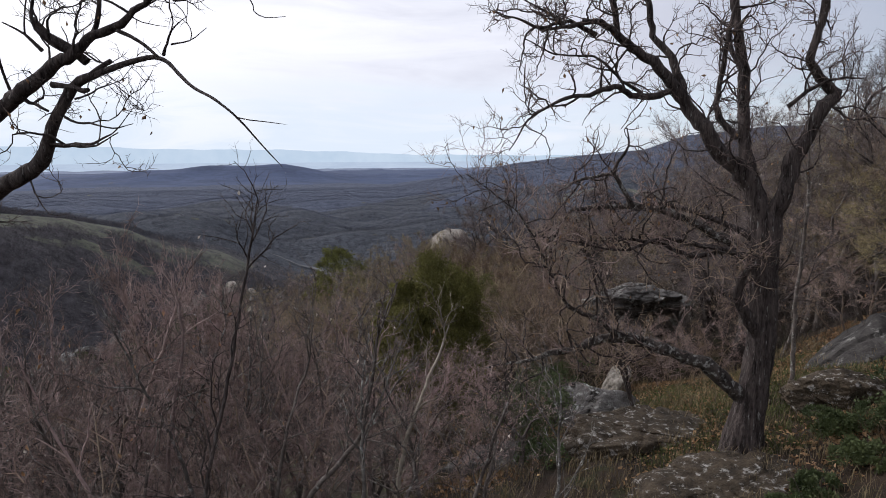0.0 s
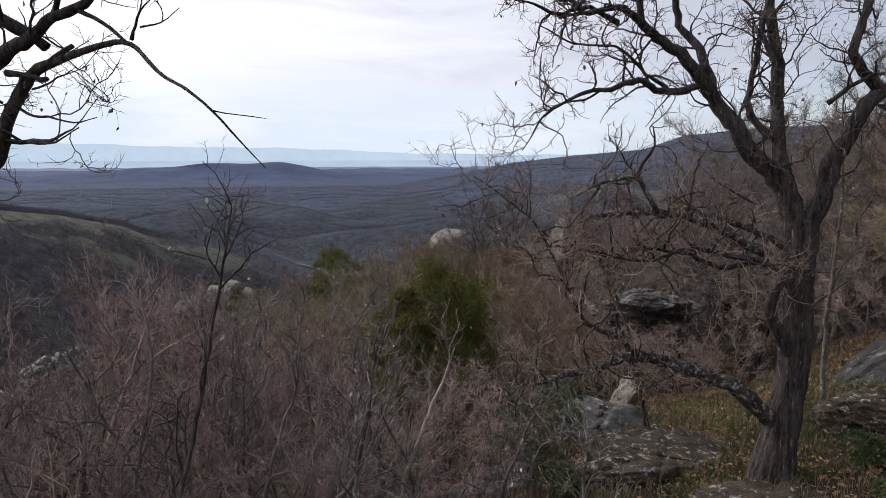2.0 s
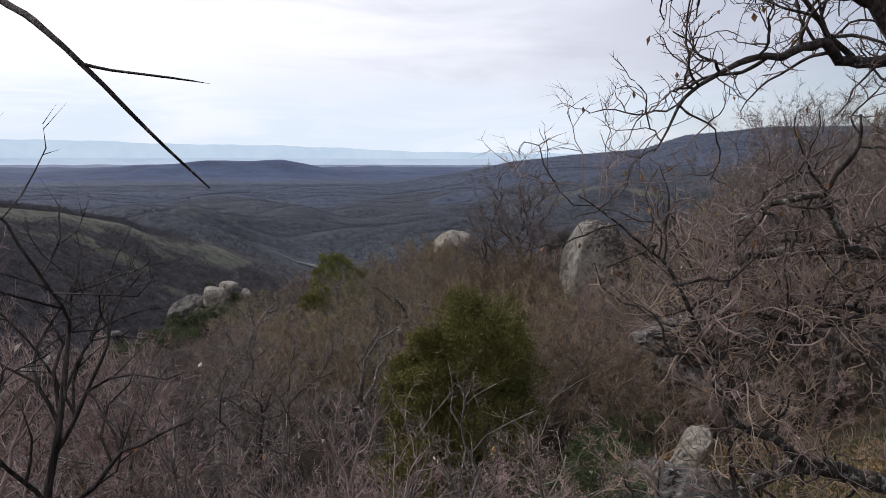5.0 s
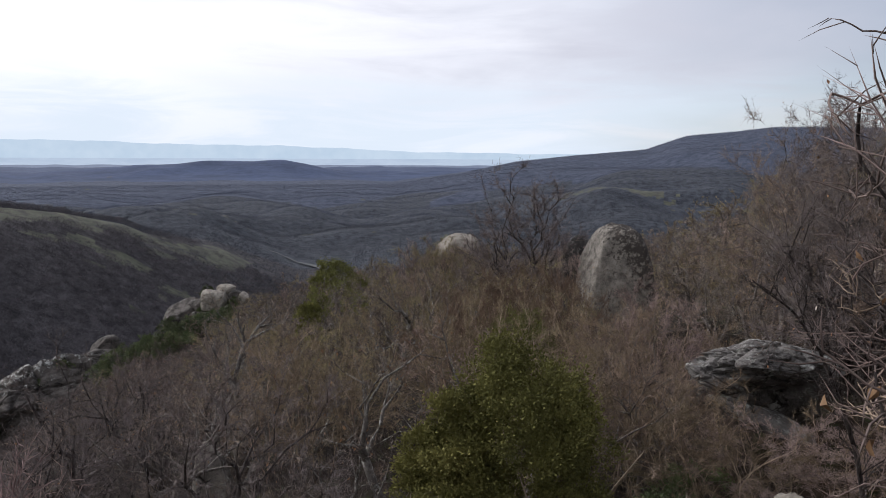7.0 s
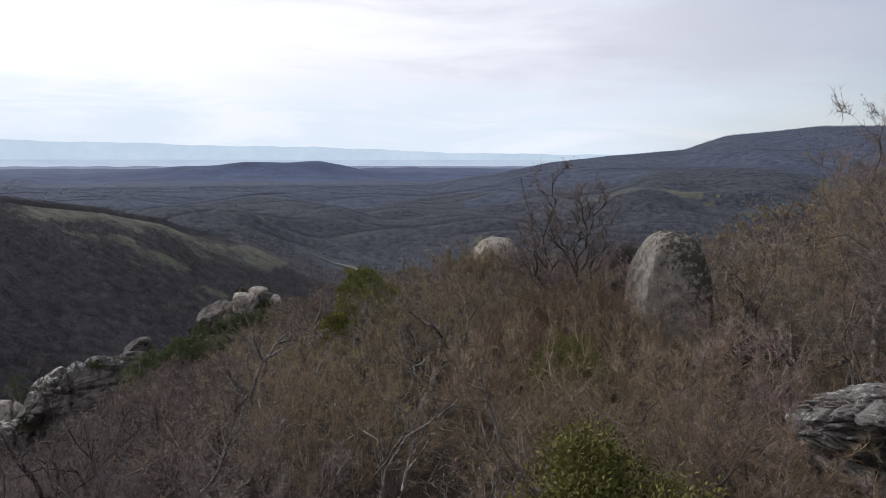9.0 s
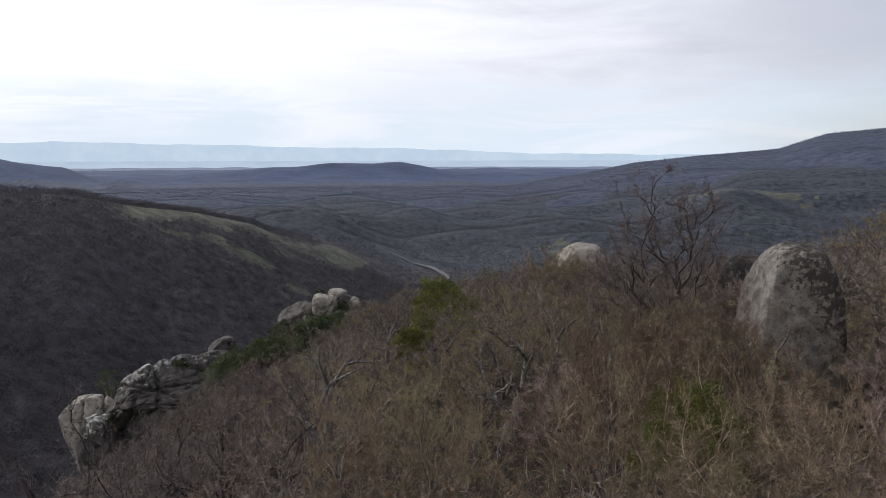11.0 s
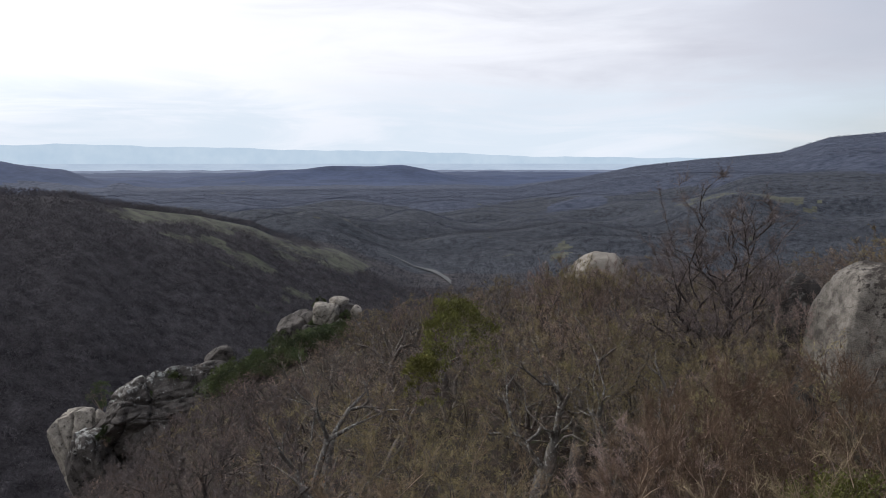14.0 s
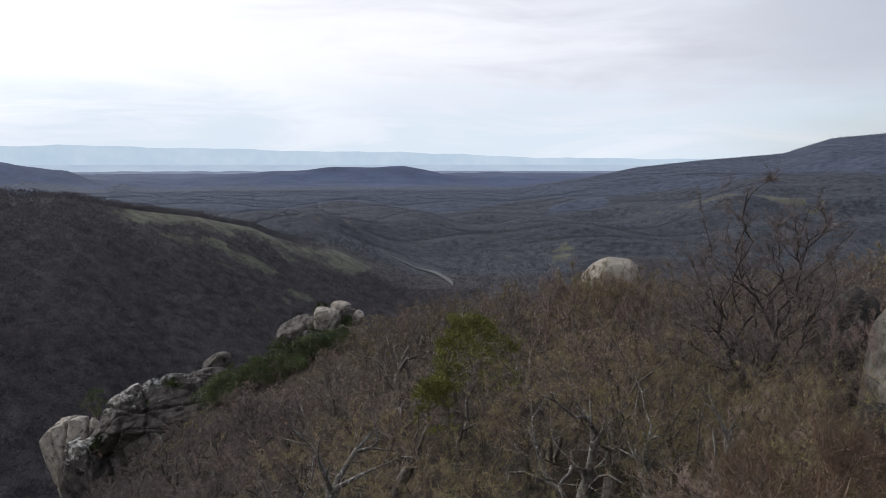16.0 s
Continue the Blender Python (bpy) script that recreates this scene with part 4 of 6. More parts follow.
SIDE_TREE = {
    "trunk": [(-5.8, 6.7, -5.4, 0.26), (-5.75, 6.7, -3.4, 0.2), (-5.6, 6.68, -1.8, 0.17), (-5.48, 6.65, -0.9, 0.15), (-5.55, 6.7, 0.6, 0.11), (-5.65, 6.7, 2.0, 0.07)],
    "limb": [
        [(-5.45, 6.6, -0.95, 0.125), (-4.72, 6.60, -0.60, 0.110), (-4.12, 6.40, -0.23, 0.092), (-3.73, 6.30, -0.05, 0.080), (-3.58, 6.25, 0.11, 0.066), (-3.46, 6.20, 0.36, 0.056), (-3.26, 6.20, 0.66, 0.050), (-3.03, 6.15, 0.76, 0.034), (-2.59, 6.00, 0.86, 0.025), (-2.34, 5.90, 0.85, 0.019), (-1.98, 5.50, 0.60, 0.014), (-1.71, 5.25, 0.46, 0.011), (-1.52, 5.14, 0.32, 0.009), (-1.38, 5.25, 0.13, 0.006), (-1.26, 5.43, -0.05, 0.003)],
        [(-5.5, 6.65, -0.75, 0.11), (-4.74, 6.60, -0.22, 0.095), (-4.12, 6.40, 0.39, 0.075), (-3.72, 6.30, 0.67, 0.068), (-3.29, 6.20, 0.93, 0.055), (-3.08, 6.20, 1.09, 0.046), (-2.81, 6.10, 1.14, 0.036), (-2.56, 6.00, 1.32, 0.028), (-2.25, 5.90, 1.46, 0.018)],
        [(-2.81, 6.10, 1.13, 0.020), (-2.58, 6.00, 1.02, 0.016), (-2.35, 5.90, 0.85, 0.012)],
        [(-3.24, 6.20, 0.95, 0.036), (-3.38, 6.10, 1.03, 0.028), (-3.47, 6.00, 1.20, 0.018), (-3.42, 6.00, 1.50, 0.012)],
        [(-3.45, 6.20, 0.68, 0.028), (-3.09, 6.10, 0.62, 0.020)],
        [(-3.14, 6.17, 0.72, 0.026), (-2.89, 6.10, 0.88, 0.018)],
        [(-3.05, 6.20, 1.12, 0.026), (-2.94, 6.10, 1.38, 0.018), (-2.94, 6.10, 1.66, 0.013)],
        [(-3.91, 6.35, 0.63, 0.026), (-3.50, 6.20, 0.46, 0.012)],
        [(-3.50, 6.20, 0.16, 0.016), (-3.07, 6.00, 0.14, 0.010), (-2.70, 5.80, 0.24, 0.005)],
        [(-1.52, 5.14, 0.32, 0.006), (-1.43, 5.13, 0.30, 0.005), (-1.26, 5.12, 0.28, 0.004), (-1.13, 5.11, 0.26, 0.002)],
        [(-2.35, 5.93, 1.42, 0.012), (-1.9, 5.75, 1.5, 0.008), (-1.52, 5.60, 1.28, 0.006), (-1.48, 5.60, 1.17, 0.005), (-1.39, 5.60, 1.12, 0.004), (-1.23, 5.60, 1.13, 0.002)],
        [(-3.36, 6.20, 0.40, 0.014), (-3.20, 6.12, 0.34, 0.011), (-3.03, 6.05, 0.32, 0.009), (-2.81, 5.98, 0.29, 0.006), (-2.61, 5.90, 0.32, 0.003)],
        [(-3.51, 6.25, 0.15, 0.018), (-3.31, 6.16, 0.15, 0.015), (-3.09, 6.07, 0.15, 0.012), (-2.89, 5.98, 0.22, 0.009), (-2.74, 5.89, 0.29, 0.006), (-2.53, 5.80, 0.48, 0.003)],
        [(-3.23, 6.15, 0.55, 0.010), (-3.02, 6.07, 0.59, 0.008), (-2.83, 5.98, 0.65, 0.005), (-2.65, 5.90, 0.71, 0.003)],
        [(-2.35, 5.95, 0.89, 0.016), (-2.29, 5.87, 0.98, 0.012), (-2.22, 5.78, 1.07, 0.008), (-2.03, 5.70, 1.16, 0.004)],
        [(-2.26, 5.90, 0.97, 0.009), (-2.07, 5.80, 0.98, 0.006), (-1.89, 5.70, 1.06, 0.003)],
        [(-3.77, 6.30, -0.17, 0.009), (-3.66, 6.23, -0.34, 0.007), (-3.53, 6.17, -0.48, 0.005), (-3.34, 6.10, -0.46, 0.003)],
        [(-3.15, 6.25, 0.88, 0.045), (-3.31, 6.23, 1.01, 0.040), (-3.46, 6.22, 1.14, 0.035), (-3.59, 6.20, 1.25, 0.030)],
        [(-3.94, 6.40, 0.63, 0.018), (-3.96, 6.30, 0.89, 0.013), (-3.92, 6.20, 1.12, 0.008)],
        [(-3.51, 6.20, 0.97, 0.016), (-3.64, 6.15, 1.11, 0.011), (-3.80, 6.10, 1.20, 0.006)],
    ],
}


def old_oak(spec, label, seed, dense, quiet=(), reddish=(), pale=()):
    rng = np.random.default_rng(seed)
    base = np.array(spec["trunk"][0][:3])
    tree = thing("oak_tree", base, label, "tree")

    def local(c):
        a = np.array(c, float)
        a[:, :3] -= base
        return a

    trunk = spline(local(spec["trunk"]), 0.08)
    part("trunk", tubes("trunk", [trunk], M_BARK, 60, 0.016, rng, 0.045), tree, "ridged dark grey bark")
    limbs = [spline(local(c), 0.07) for c in spec["limb"]]
    b1 = []
    for k, ln in enumerate(limbs):
        still = k in quiet
        wob = ln.copy()
        at = np.arange(len(ln))
        knots = np.arange(0, len(ln) + 3, 4)
        kink = np.stack([np.interp(at, knots, rng.normal(0, 1, len(knots))) for _ in range(3)], -1)
        fade = np.minimum(1, np.minimum(at, at[::-1] + 2) / 4)[:, None] * (0.12 if still else 1.0)
        wob[:, :3] += kink * fade * np.minimum(0.03, 0.012 + ln[:, 3:] * 0.25) + rng.normal(0, 1, (len(ln), 3)) * fade * np.minimum(0.006, ln[:, 3:] * 0.3)
        wob[:, 3] *= 0.92 + (0.03 if still else 0.12) * np.abs(np.interp(at, knots, rng.normal(0, 1, len(knots))))
        limbs[k] = wob
        limb = part("limb", tubes("limb", [wob], M_LICHEN_BARK if k in pale else M_BARK, None, 0.08, rng), tree, "pale lichened limb" if k in pale else "")
        if not still:
            grown = sprout(rng, [wob], 2.9 * dense, 0.82, 0.0125, 11, 0.95, 0.33, 0.03, 0.12, 0.1)
        else:
            grown = sprout(rng, [wob[:40]], 1.6, 0.5, 0.009, 6, 0.9, 0.22, 0.02, 0.3, 0.1) if k == 0 else []
        for br in grown:
            part("branch", tubes("branch", [br], M_BARK), limb)
        b1 += grown
    b2 = sprout(rng, b1, 6, 0.36, 0.0062, 7, 1.0, 0.32, 0.05, 0.15, 0.2)
    b3 = sprout(rng, b2, 4, 0.13, 0.0040, 3, 0.95, 0.3, 0.04, 0.1, 0.25)
    if reddish:  # long crooked shoots on the lower limbs
        shoots = sprout(rng, [limbs[k] for k in reddish], 7.0, 0.85, 0.008, 8, 0.9, 0.3, 0.06, 0.15, 0.3)
        fine = sprout(rng, shoots, 7, 0.3, 0.0042, 4, 0.9, 0.3, 0.04, 0.15, 0.2)
        part("shoot", tubes("shoot", shoots + fine + sprout(rng, fine, 4, 0.13, 0.0028, 2, 0.9, 0.2, 0.02, 0.2, 0.2), M_TWIG_RED), tree, "reddish-brown crooked shoots", "stuff")
    fine = b2 + b3
    # upper twigs get the shade-dark colour, as if backlit by the sky
    crown = part("crown", tubes("crown", [ln for ln in fine if ln[0, 2] > 3.2], M_TWIG_SHADE), tree, "fine dark bare twigs", "stuff")
    low = [ln for ln in fine if ln[0, 2] <= 3.2]
    if low:
        part("undergrown_twig", tubes("undergrown_twig", low, M_TWIG), tree, "fine brown twigs of the lower limbs", "stuff")
    tips = np.array([ln[-1, :3] for ln in b3])
    pick = rng.random(len(tips)) < 0.035
    if pick.sum() > 3:
        part("foliage", leaf_cards("foliage", tips[pick], np.tile([0, 0, -1.0], (pick.sum(), 1)), 0.05, M_DRYLEAF, rng), crown, "few withered brown leaves", "stuff")
    return tree


old_oak(OAK, "gnarled bare oak with forked trunk on rocky slope", 5, 2.1, reddish=(3, 4, 5, 6, 10, 12, 13, 17), pale=(3, 10, 12, 13))
old_oak(SIDE_TREE, "bare oak with dark limbs reaching over the valley", 6, 0.75, quiet=(0, 2, 9, 10))


def blades(name, p, q, r, mat, rng):
    """Fine twigs from p to q, one thin blade each."""
    s = unit(np.cross(q - p, rng.normal(0, 1, p.shape))) * r * 1.35
    V = np.stack([p - s, p + s, q], 1).reshape(-1, 3)
    return mesh_from(name, V, np.arange(len(V)).reshape(-1, 3), mat, False)


def bare_tree(name, seed, tall, wide, stems, limbs, counts, r0, fine, mat_twig, mat_stem, fork=0.3, upright=0.3, leaves=0.0, cap=9, crook=0.09):
    """A bare tree or shrub at the origin, wired limb by limb from its trunk to points spread through an uneven crown."""
    rng = np.random.default_rng(seed)
    root = new(name)
    root.empty_display_size = 0.2
    coarse = cap < 9
    clusters, twigs, wisps = counts
    h = tall * fork
    pos, up_node, run, way_at, lines = [], [], [], [], []

    def add(points, parent):
        ids = [parent] if parent >= 0 else []
        for p in points:
            k = len(pos)
            last = ids[-1] if ids else -1
            step = p - pos[last] if last >= 0 else np.array([0, 0, 0.1])
            pos.append(p)
            up_node.append(last)
            run.append(run[last] + np.linalg.norm(step) if last >= 0 else 0.0)
            way_at.append(unit(step))
            ids.append(k)
        lines.append(ids)

    a = rng.uniform(0, 6.283)
    for k in range(stems):
        a += 6.283 / stems + rng.uniform(-0.4, 0.4)
        lean = rng.uniform(0.05, 0.3) if stems == 1 else rng.uniform(0.2, 0.5)
        foot = np.array([np.cos(a), np.sin(a), 0]) * 0.06 * (stems - 1) - np.array([0, 0, 0.35])
        add(list(crooked(rng, foot, np.array([np.cos(a) * lean, np.sin(a) * lean, 1]), h * rng.uniform(0.85, 1.15) + 0.35, 1, 1, 6, 0.13, 0.05)[:, :3]), -1)
    mid = np.array([0, 0, h * 0.75 + (tall - h) * 0.36])
    u = unit(rng.normal(0, 1, (clusters, 3)) * np.array([1, 1, 0.85]) + np.array([0, 0, 0.28]))
    u[:, 2] = np.maximum(u[:, 2], -0.55)
    deep = rng.uniform(0.12, 1.0, clusters) ** (1 / 2.4) * (1 + 0.16 * field3(u, 3.2, seed + 7))
    ends = mid + u * deep[:, None] * np.where(u[:, 2:] > 0, np.array([wide * 0.5, wide * 0.5, tall - mid[2]]), np.array([wide * 0.5, wide * 0.5, mid[2] - h * 0.55]))
    ends = ends[np.argsort(np.linalg.norm(ends - np.array([0, 0, h * 0.8]), axis=1))]
    bough_az = a + (np.arange(limbs) + rng.uniform(-0.3, 0.3, limbs)) * 6.283 / limbs
    bough_el = rng.uniform(0.25, 1.0, limbs)
    boughs = mid + np.stack([np.cos(bough_az) * np.cos(bough_el) * wide * 0.36, np.sin(bough_az) * np.cos(bough_el) * wide * 0.36, np.sin(bough_el) * (tall - mid[2]) * 0.72], -1)
    for c in np.vstack([boughs, ends]):
        P, R, W = np.array(pos[3:]), np.array(run[3:]), np.array(way_at[3:])
        to = c - P
        d = np.linalg.norm(to, axis=1)
        back = 1 - np.sum(to * W, 1) / np.maximum(d, 1e-6)
        k = 3 + int(np.argmin(d * (1 + 0.45 * back) + 0.42 * R + np.maximum(-to[:, 2], 0) * 1.1))
        start = pos[k]
        span = np.linalg.norm(c - start)
        m = int(np.clip(span / (tall * (0.075 if not coarse else 0.13)), 2, 9))
        f = (np.arange(1, m + 1) / m)[:, None]
        ctl = start + way_at[k] * span * 0.4 + rng.normal(0, 0.1, 3) * span
        ln = (1 - f) ** 2 * start + 2 * f * (1 - f) * ctl + f ** 2 * c
        ln[:-1] += rng.normal(0, crook, (m - 1, 3)) * min(span, tall * 0.25) * 0.55
        add(list(ln), k)
    pos, run = np.array(pos), np.array(run)
    load = np.zeros(len(pos))
    for ids in lines[stems:]:
        load[ids[-1]] += 1
    for k in range(len(pos) - 1, -1, -1):
        if up_node[k] >= 0:
            load[up_node[k]] += load[k]
    tip = fine * 1.5
    power = math.log(max(r0 / tip, 1.5)) / math.log(max(load.max(), 2))
    radius = tip * np.maximum(load, 1) ** power
    thick, thin, P, D = [], [], [], []
    for j, ids in enumerate(lines):
        r = radius[ids].copy()
        if j >= stems:
            r[0] = min(r[0] * 0.9, r[1] * 1.25)
            r[-1] = fine
        else:
            r[:2] *= (1.5, 1.15)
        ln = np.hstack([pos[ids], r[:, None]])
        (thick if r[0] > (0.012 if not coarse else 0.03) else thin).append(ln)
        if j < stems or load[ids[1]] > 6:
            continue
        m = max(2, int(twigs * rng.uniform(0.5, 1.5)))
        x = (1 - 0.85 * rng.random(m) ** 1.4) * (len(ids) - 1.001)
        i = x.astype(int)
        way = ln[i + 1, :3] - ln[i, :3]
        P.append(ln[i, :3] + way * (x - i)[:, None])
        out = unit(P[-1] - mid)
        D.append(unit(unit(way) * 0.75 + out * 0.35 + rng.normal(0, 0.48, (m, 3)) + np.array([0, 0, upright * 0.6])))
    P, D = np.vstack(P), np.vstack(D)
    Q = P + D * ((wide * 0.06 + 0.09) * rng.uniform(0.5, 1.3, len(P)))[:, None]
    src = np.repeat(np.arange(len(P)), wisps)
    f = rng.uniform(0.1, 1.0, len(src))[:, None]
    wp = P[src] + (Q - P)[src] * f
    wd = unit(D[src] * 0.7 + rng.normal(0, 0.75, wp.shape) + np.array([0, 0, upright * 0.35]))
    wq = wp + wd * ((wide * 0.02 + 0.065) * rng.uniform(0.5, 1.3, len(src)))[:, None]
    if not thick:
        thick, thin = thin[:stems], thin[stems:]
    part("trunk", tubes("trunk", thick, mat_stem, None if cap > 6 else cap + 1, 0.05 if not coarse else 0.0, rng), root)
    # inner wood darker than the tips: the crown's self-shade put into the colour
    if thin:
        part("branchwork", tubes("branchwork", thin, mat_stem if not coarse else M_TWIG_SHADE, 3), root, kind="stuff")
    if coarse:
        part("branchlet", blades("branchlet", P, Q, fine * 1.3, M_TWIG_SHADE, rng), root, kind="stuff")
    else:
        r = np.full((len(P), 1), fine * 1.3)
        part("branchlet", tubes("branchlet", list(np.stack([np.hstack([P, r]), np.hstack([Q, r * 0.5])], 1)), M_TWIG_SHADE if stems < 3 else mat_twig, 3), root, kind="stuff")
    crown = part("crown", blades("crown", wp, wq, fine * 0.8, mat_twig, rng), root, kind="stuff")
    if leaves:
        pick = rng.random(len(wq)) < leaves
        if pick.sum():
            part("foliage", leaf_cards("foliage", wq[pick], np.tile([0, 0, -1.0], (pick.sum(), 1)), 0.06, M_DRYLEAF, rng), crown, "withered pale brown leaves", "stuff")
    return root


def evergreen(name, place, tall, wide, seed, mat, label, clumps=110, per=46, leaf=0.05, low=0.12, slim=0.34):
    """A dense evergreen shrub: stems and lobes of small leaves with gaps between them."""
    rng = np.random.default_rng(seed)
    e = thing(name, place, label, "shrub")
    stems = [crooked(rng, np.array([0, 0, -0.3]), np.array([np.cos(a) * 0.4, np.sin(a) * 0.4, 1]), tall * 0.8, 0.03, 0.006, 7, 0.12) for a in rng.uniform(0, 6.283, 6)]
    part("trunk", tubes("trunk", stems + sprout(rng, stems, 6, wide * 0.4, 0.01, 5, 0.9, 0.15, 0.05), M_TWIG), e)
    # sprays of leaves sit on an uneven dome of rounded lobes, densest at its surface
    lobes = 14 + clumps // 16
    d = unit(rng.normal(0, 1, (lobes, 3)) * np.array([1, 1, 0.9]) + np.array([0, 0, 0.35]))
    d[:, 2] = np.abs(d[:, 2]) * np.where(rng.random(lobes) < 0.8, 1, -0.5)
    reach = rng.uniform(0.62, 0.86, lobes)
    half = np.array([wide * 0.5, wide * 0.5, tall * (1 - low) * 0.62])
    base_z = tall - half[2]
    centre = d * reach[:, None] * half
    centre[:, :2] *= (1 - slim * np.clip(centre[:, 2:] / half[2], 0, 1))
    centre[:, 2] += base_z
    lr = wide * rng.uniform(0.1, 0.17, lobes)
    P, Wd = [], []
    for k in range(clumps):
        j = rng.integers(lobes)
        o = unit(rng.normal(0, 1, 3) + 0.5 * d[j] + np.array([0, 0, 0.3]))
        c = centre[j] + o * lr[j] * rng.uniform(0.7, 1.1)
        q = rng.normal(0, 1, (per, 3))
        P.append(c + q * wide * rng.uniform(0.018, 0.04))
        Wd.append(unit(q * 0.6 + o + np.array([0, 0, 0.7])))
    part("foliage", leaf_cards("foliage", np.vstack(P), np.vstack(Wd), leaf, mat, rng, 0.15, True), e, kind="stuff")
    return e


def sapling(ctrl, seed, label, mat=M_BARK, side=4.5, leaves=0.004):
    """A slim bare sapling along a curve."""
    rng = np.random.default_rng(seed)
    base = np.array(ctrl[0][:3])
    e = thing("sapling", base, label, "sapling")
    a = np.array(ctrl, float)
    a[:, :3] -= base
    stem = spline(a, 0.09)
    stem[2:-1, :3] += rng.normal(0, 0.006, (len(stem) - 3, 3))
    b1 = sprout(rng, [stem], side * 0.9, 0.62, 0.0075, 9, 0.75, 0.2, 0.05, 0.2, 0.45)
    b2 = sprout(rng, b1, 6, 0.3, 0.0042, 5, 0.85, 0.24, 0.04, 0.15, 0.3)
    b3 = sprout(rng, b2, 3, 0.1, 0.0026, 2, 0.8, 0.1, 0.0, 0.2, 0.35)
    part("trunk", tubes("trunk", [stem], mat, 7, 0.05, rng), e)
    for ln in b1:
        part("branch", tubes("branch", [ln], mat, 4), e)
    crown = part("crown", tubes("crown", b2 + b3, mat, 3), e, kind="stuff")
    tips = np.array([ln[-1, :3] for ln in b3])
    pick = rng.random(len(tips)) < leaves
    if pick.sum():
        part("foliage", leaf_cards("foliage", tips[pick], np.tile([0, 0, -1.0], (pick.sum(), 1)), 0.04, M_PALELEAF, rng), crown, "few pale withered leaves", "stuff")
    return e


sapling([(-1.75, 4.25, -3.6, 0.017), (-1.59, 4.30, -2.21, 0.014), (-1.44, 4.35, -1.53, 0.012), (-1.33, 4.40, -0.94, 0.009), (-1.26, 4.40, -0.60, 0.008), (-1.19, 4.40, -0.25, 0.004)], 1, "slim dark bare sapling with a pale withered leaf")
sapling([(-1.3, 5.0, -3.6, 0.028), (-1.08, 5.0, -2.67, 0.023), (-0.81, 5.0, -2.31, 0.02), (-0.63, 5.0, -2.07, 0.016), (-0.56, 5.05, -1.74, 0.013), (-0.50, 5.1, -1.36, 0.010), (-0.35, 5.2, -0.93, 0.005)], 2, "leaning grey bare sapling", M_LIMB)
sapling([(-0.6, 6.0, -3.9, 0.03), (-0.35, 6.0, -2.6, 0.02), (-0.1, 6.05, -1.9, 0.014), (0.05, 6.1, -1.5, 0.006)], 3, "pale bare sapling with crooked twigs", M_TWIG_GREY)
sapling([(-2.4, 5.4, -3.9, 0.024), (-2.3, 5.45, -2.4, 0.016), (-2.15, 5.5, -1.5, 0.012), (-2.2, 5.5, -0.9, 0.005)], 4, "slim reddish bare sapling", M_TWIG_RED)
sapling([(-3.0, 6.0, -4.3, 0.026), (-2.85, 6.0, -2.6, 0.018), (-2.5, 6.0, -1.6, 0.012), (-2.3, 6.05, -1.0, 0.005)], 5, "slim reddish bare sapling", M_TWIG_RED)
sapling([(2.9, 9.3, -4.2, 0.03), (2.3, 9.2, -2.4, 0.02), (1.9, 9.1, -1.2, 0.012), (1.5, 9.0, -0.55, 0.005)], 6, "dark bare sapling leaning over the rocks", M_BARK, 6.5)
sapling([(3.2, 11.0, -4.4, 0.03), (2.8, 10.9, -2.6, 0.02), (2.2, 10.7, -1.4, 0.012), (1.6, 10.5, -0.9, 0.005)], 7, "dark bare sapling leaning over the rocks", M_BARK, 6.5)
sapling([(4.75, 9.0, -3.4, 0.035), (4.72, 9.0, -2.0, 0.026), (4.8, 9.0, -0.6, 0.018), (4.75, 9.05, 0.8, 0.008)], 8, "upright grey sapling behind the oak", M_LIMB, 5)


grove_rng = np.random.default_rng(64)
for k in range(22):
    x, y = grove_rng.uniform(-4.2, 0.7), grove_rng.uniform(4.6, 8.2)
    top = (-0.14 - 0.05 * abs(x + 3.0)) * y + grove_rng.uniform(-0.45, 0.1)
    foot = height(x, y)
    lean, way = grove_rng.uniform(0.1, 0.4), grove_rng.uniform(0, 6.283)
    up = top - foot
    bend = [(x + math.cos(way) * lean * f ** 1.5 * up + grove_rng.normal(0, 0.05), y + math.sin(way) * lean * 0.6 * f ** 1.5 * up, foot - 0.1 + f * (up + 0.1), 0.022 * (1 - f) + 0.004) for f in (0.0, 0.3, 0.55, 0.8, 1.0)]
    kind = k % 3
    sapling(bend, 200 + k, ("slim dark bare sapling in the thicket", "pale grey bare sapling in the thicket", "reddish bare sapling in the thicket")[kind], (M_LIMB, M_PALEBARK, M_TWIG_RED)[kind], 4.5, 0.01)


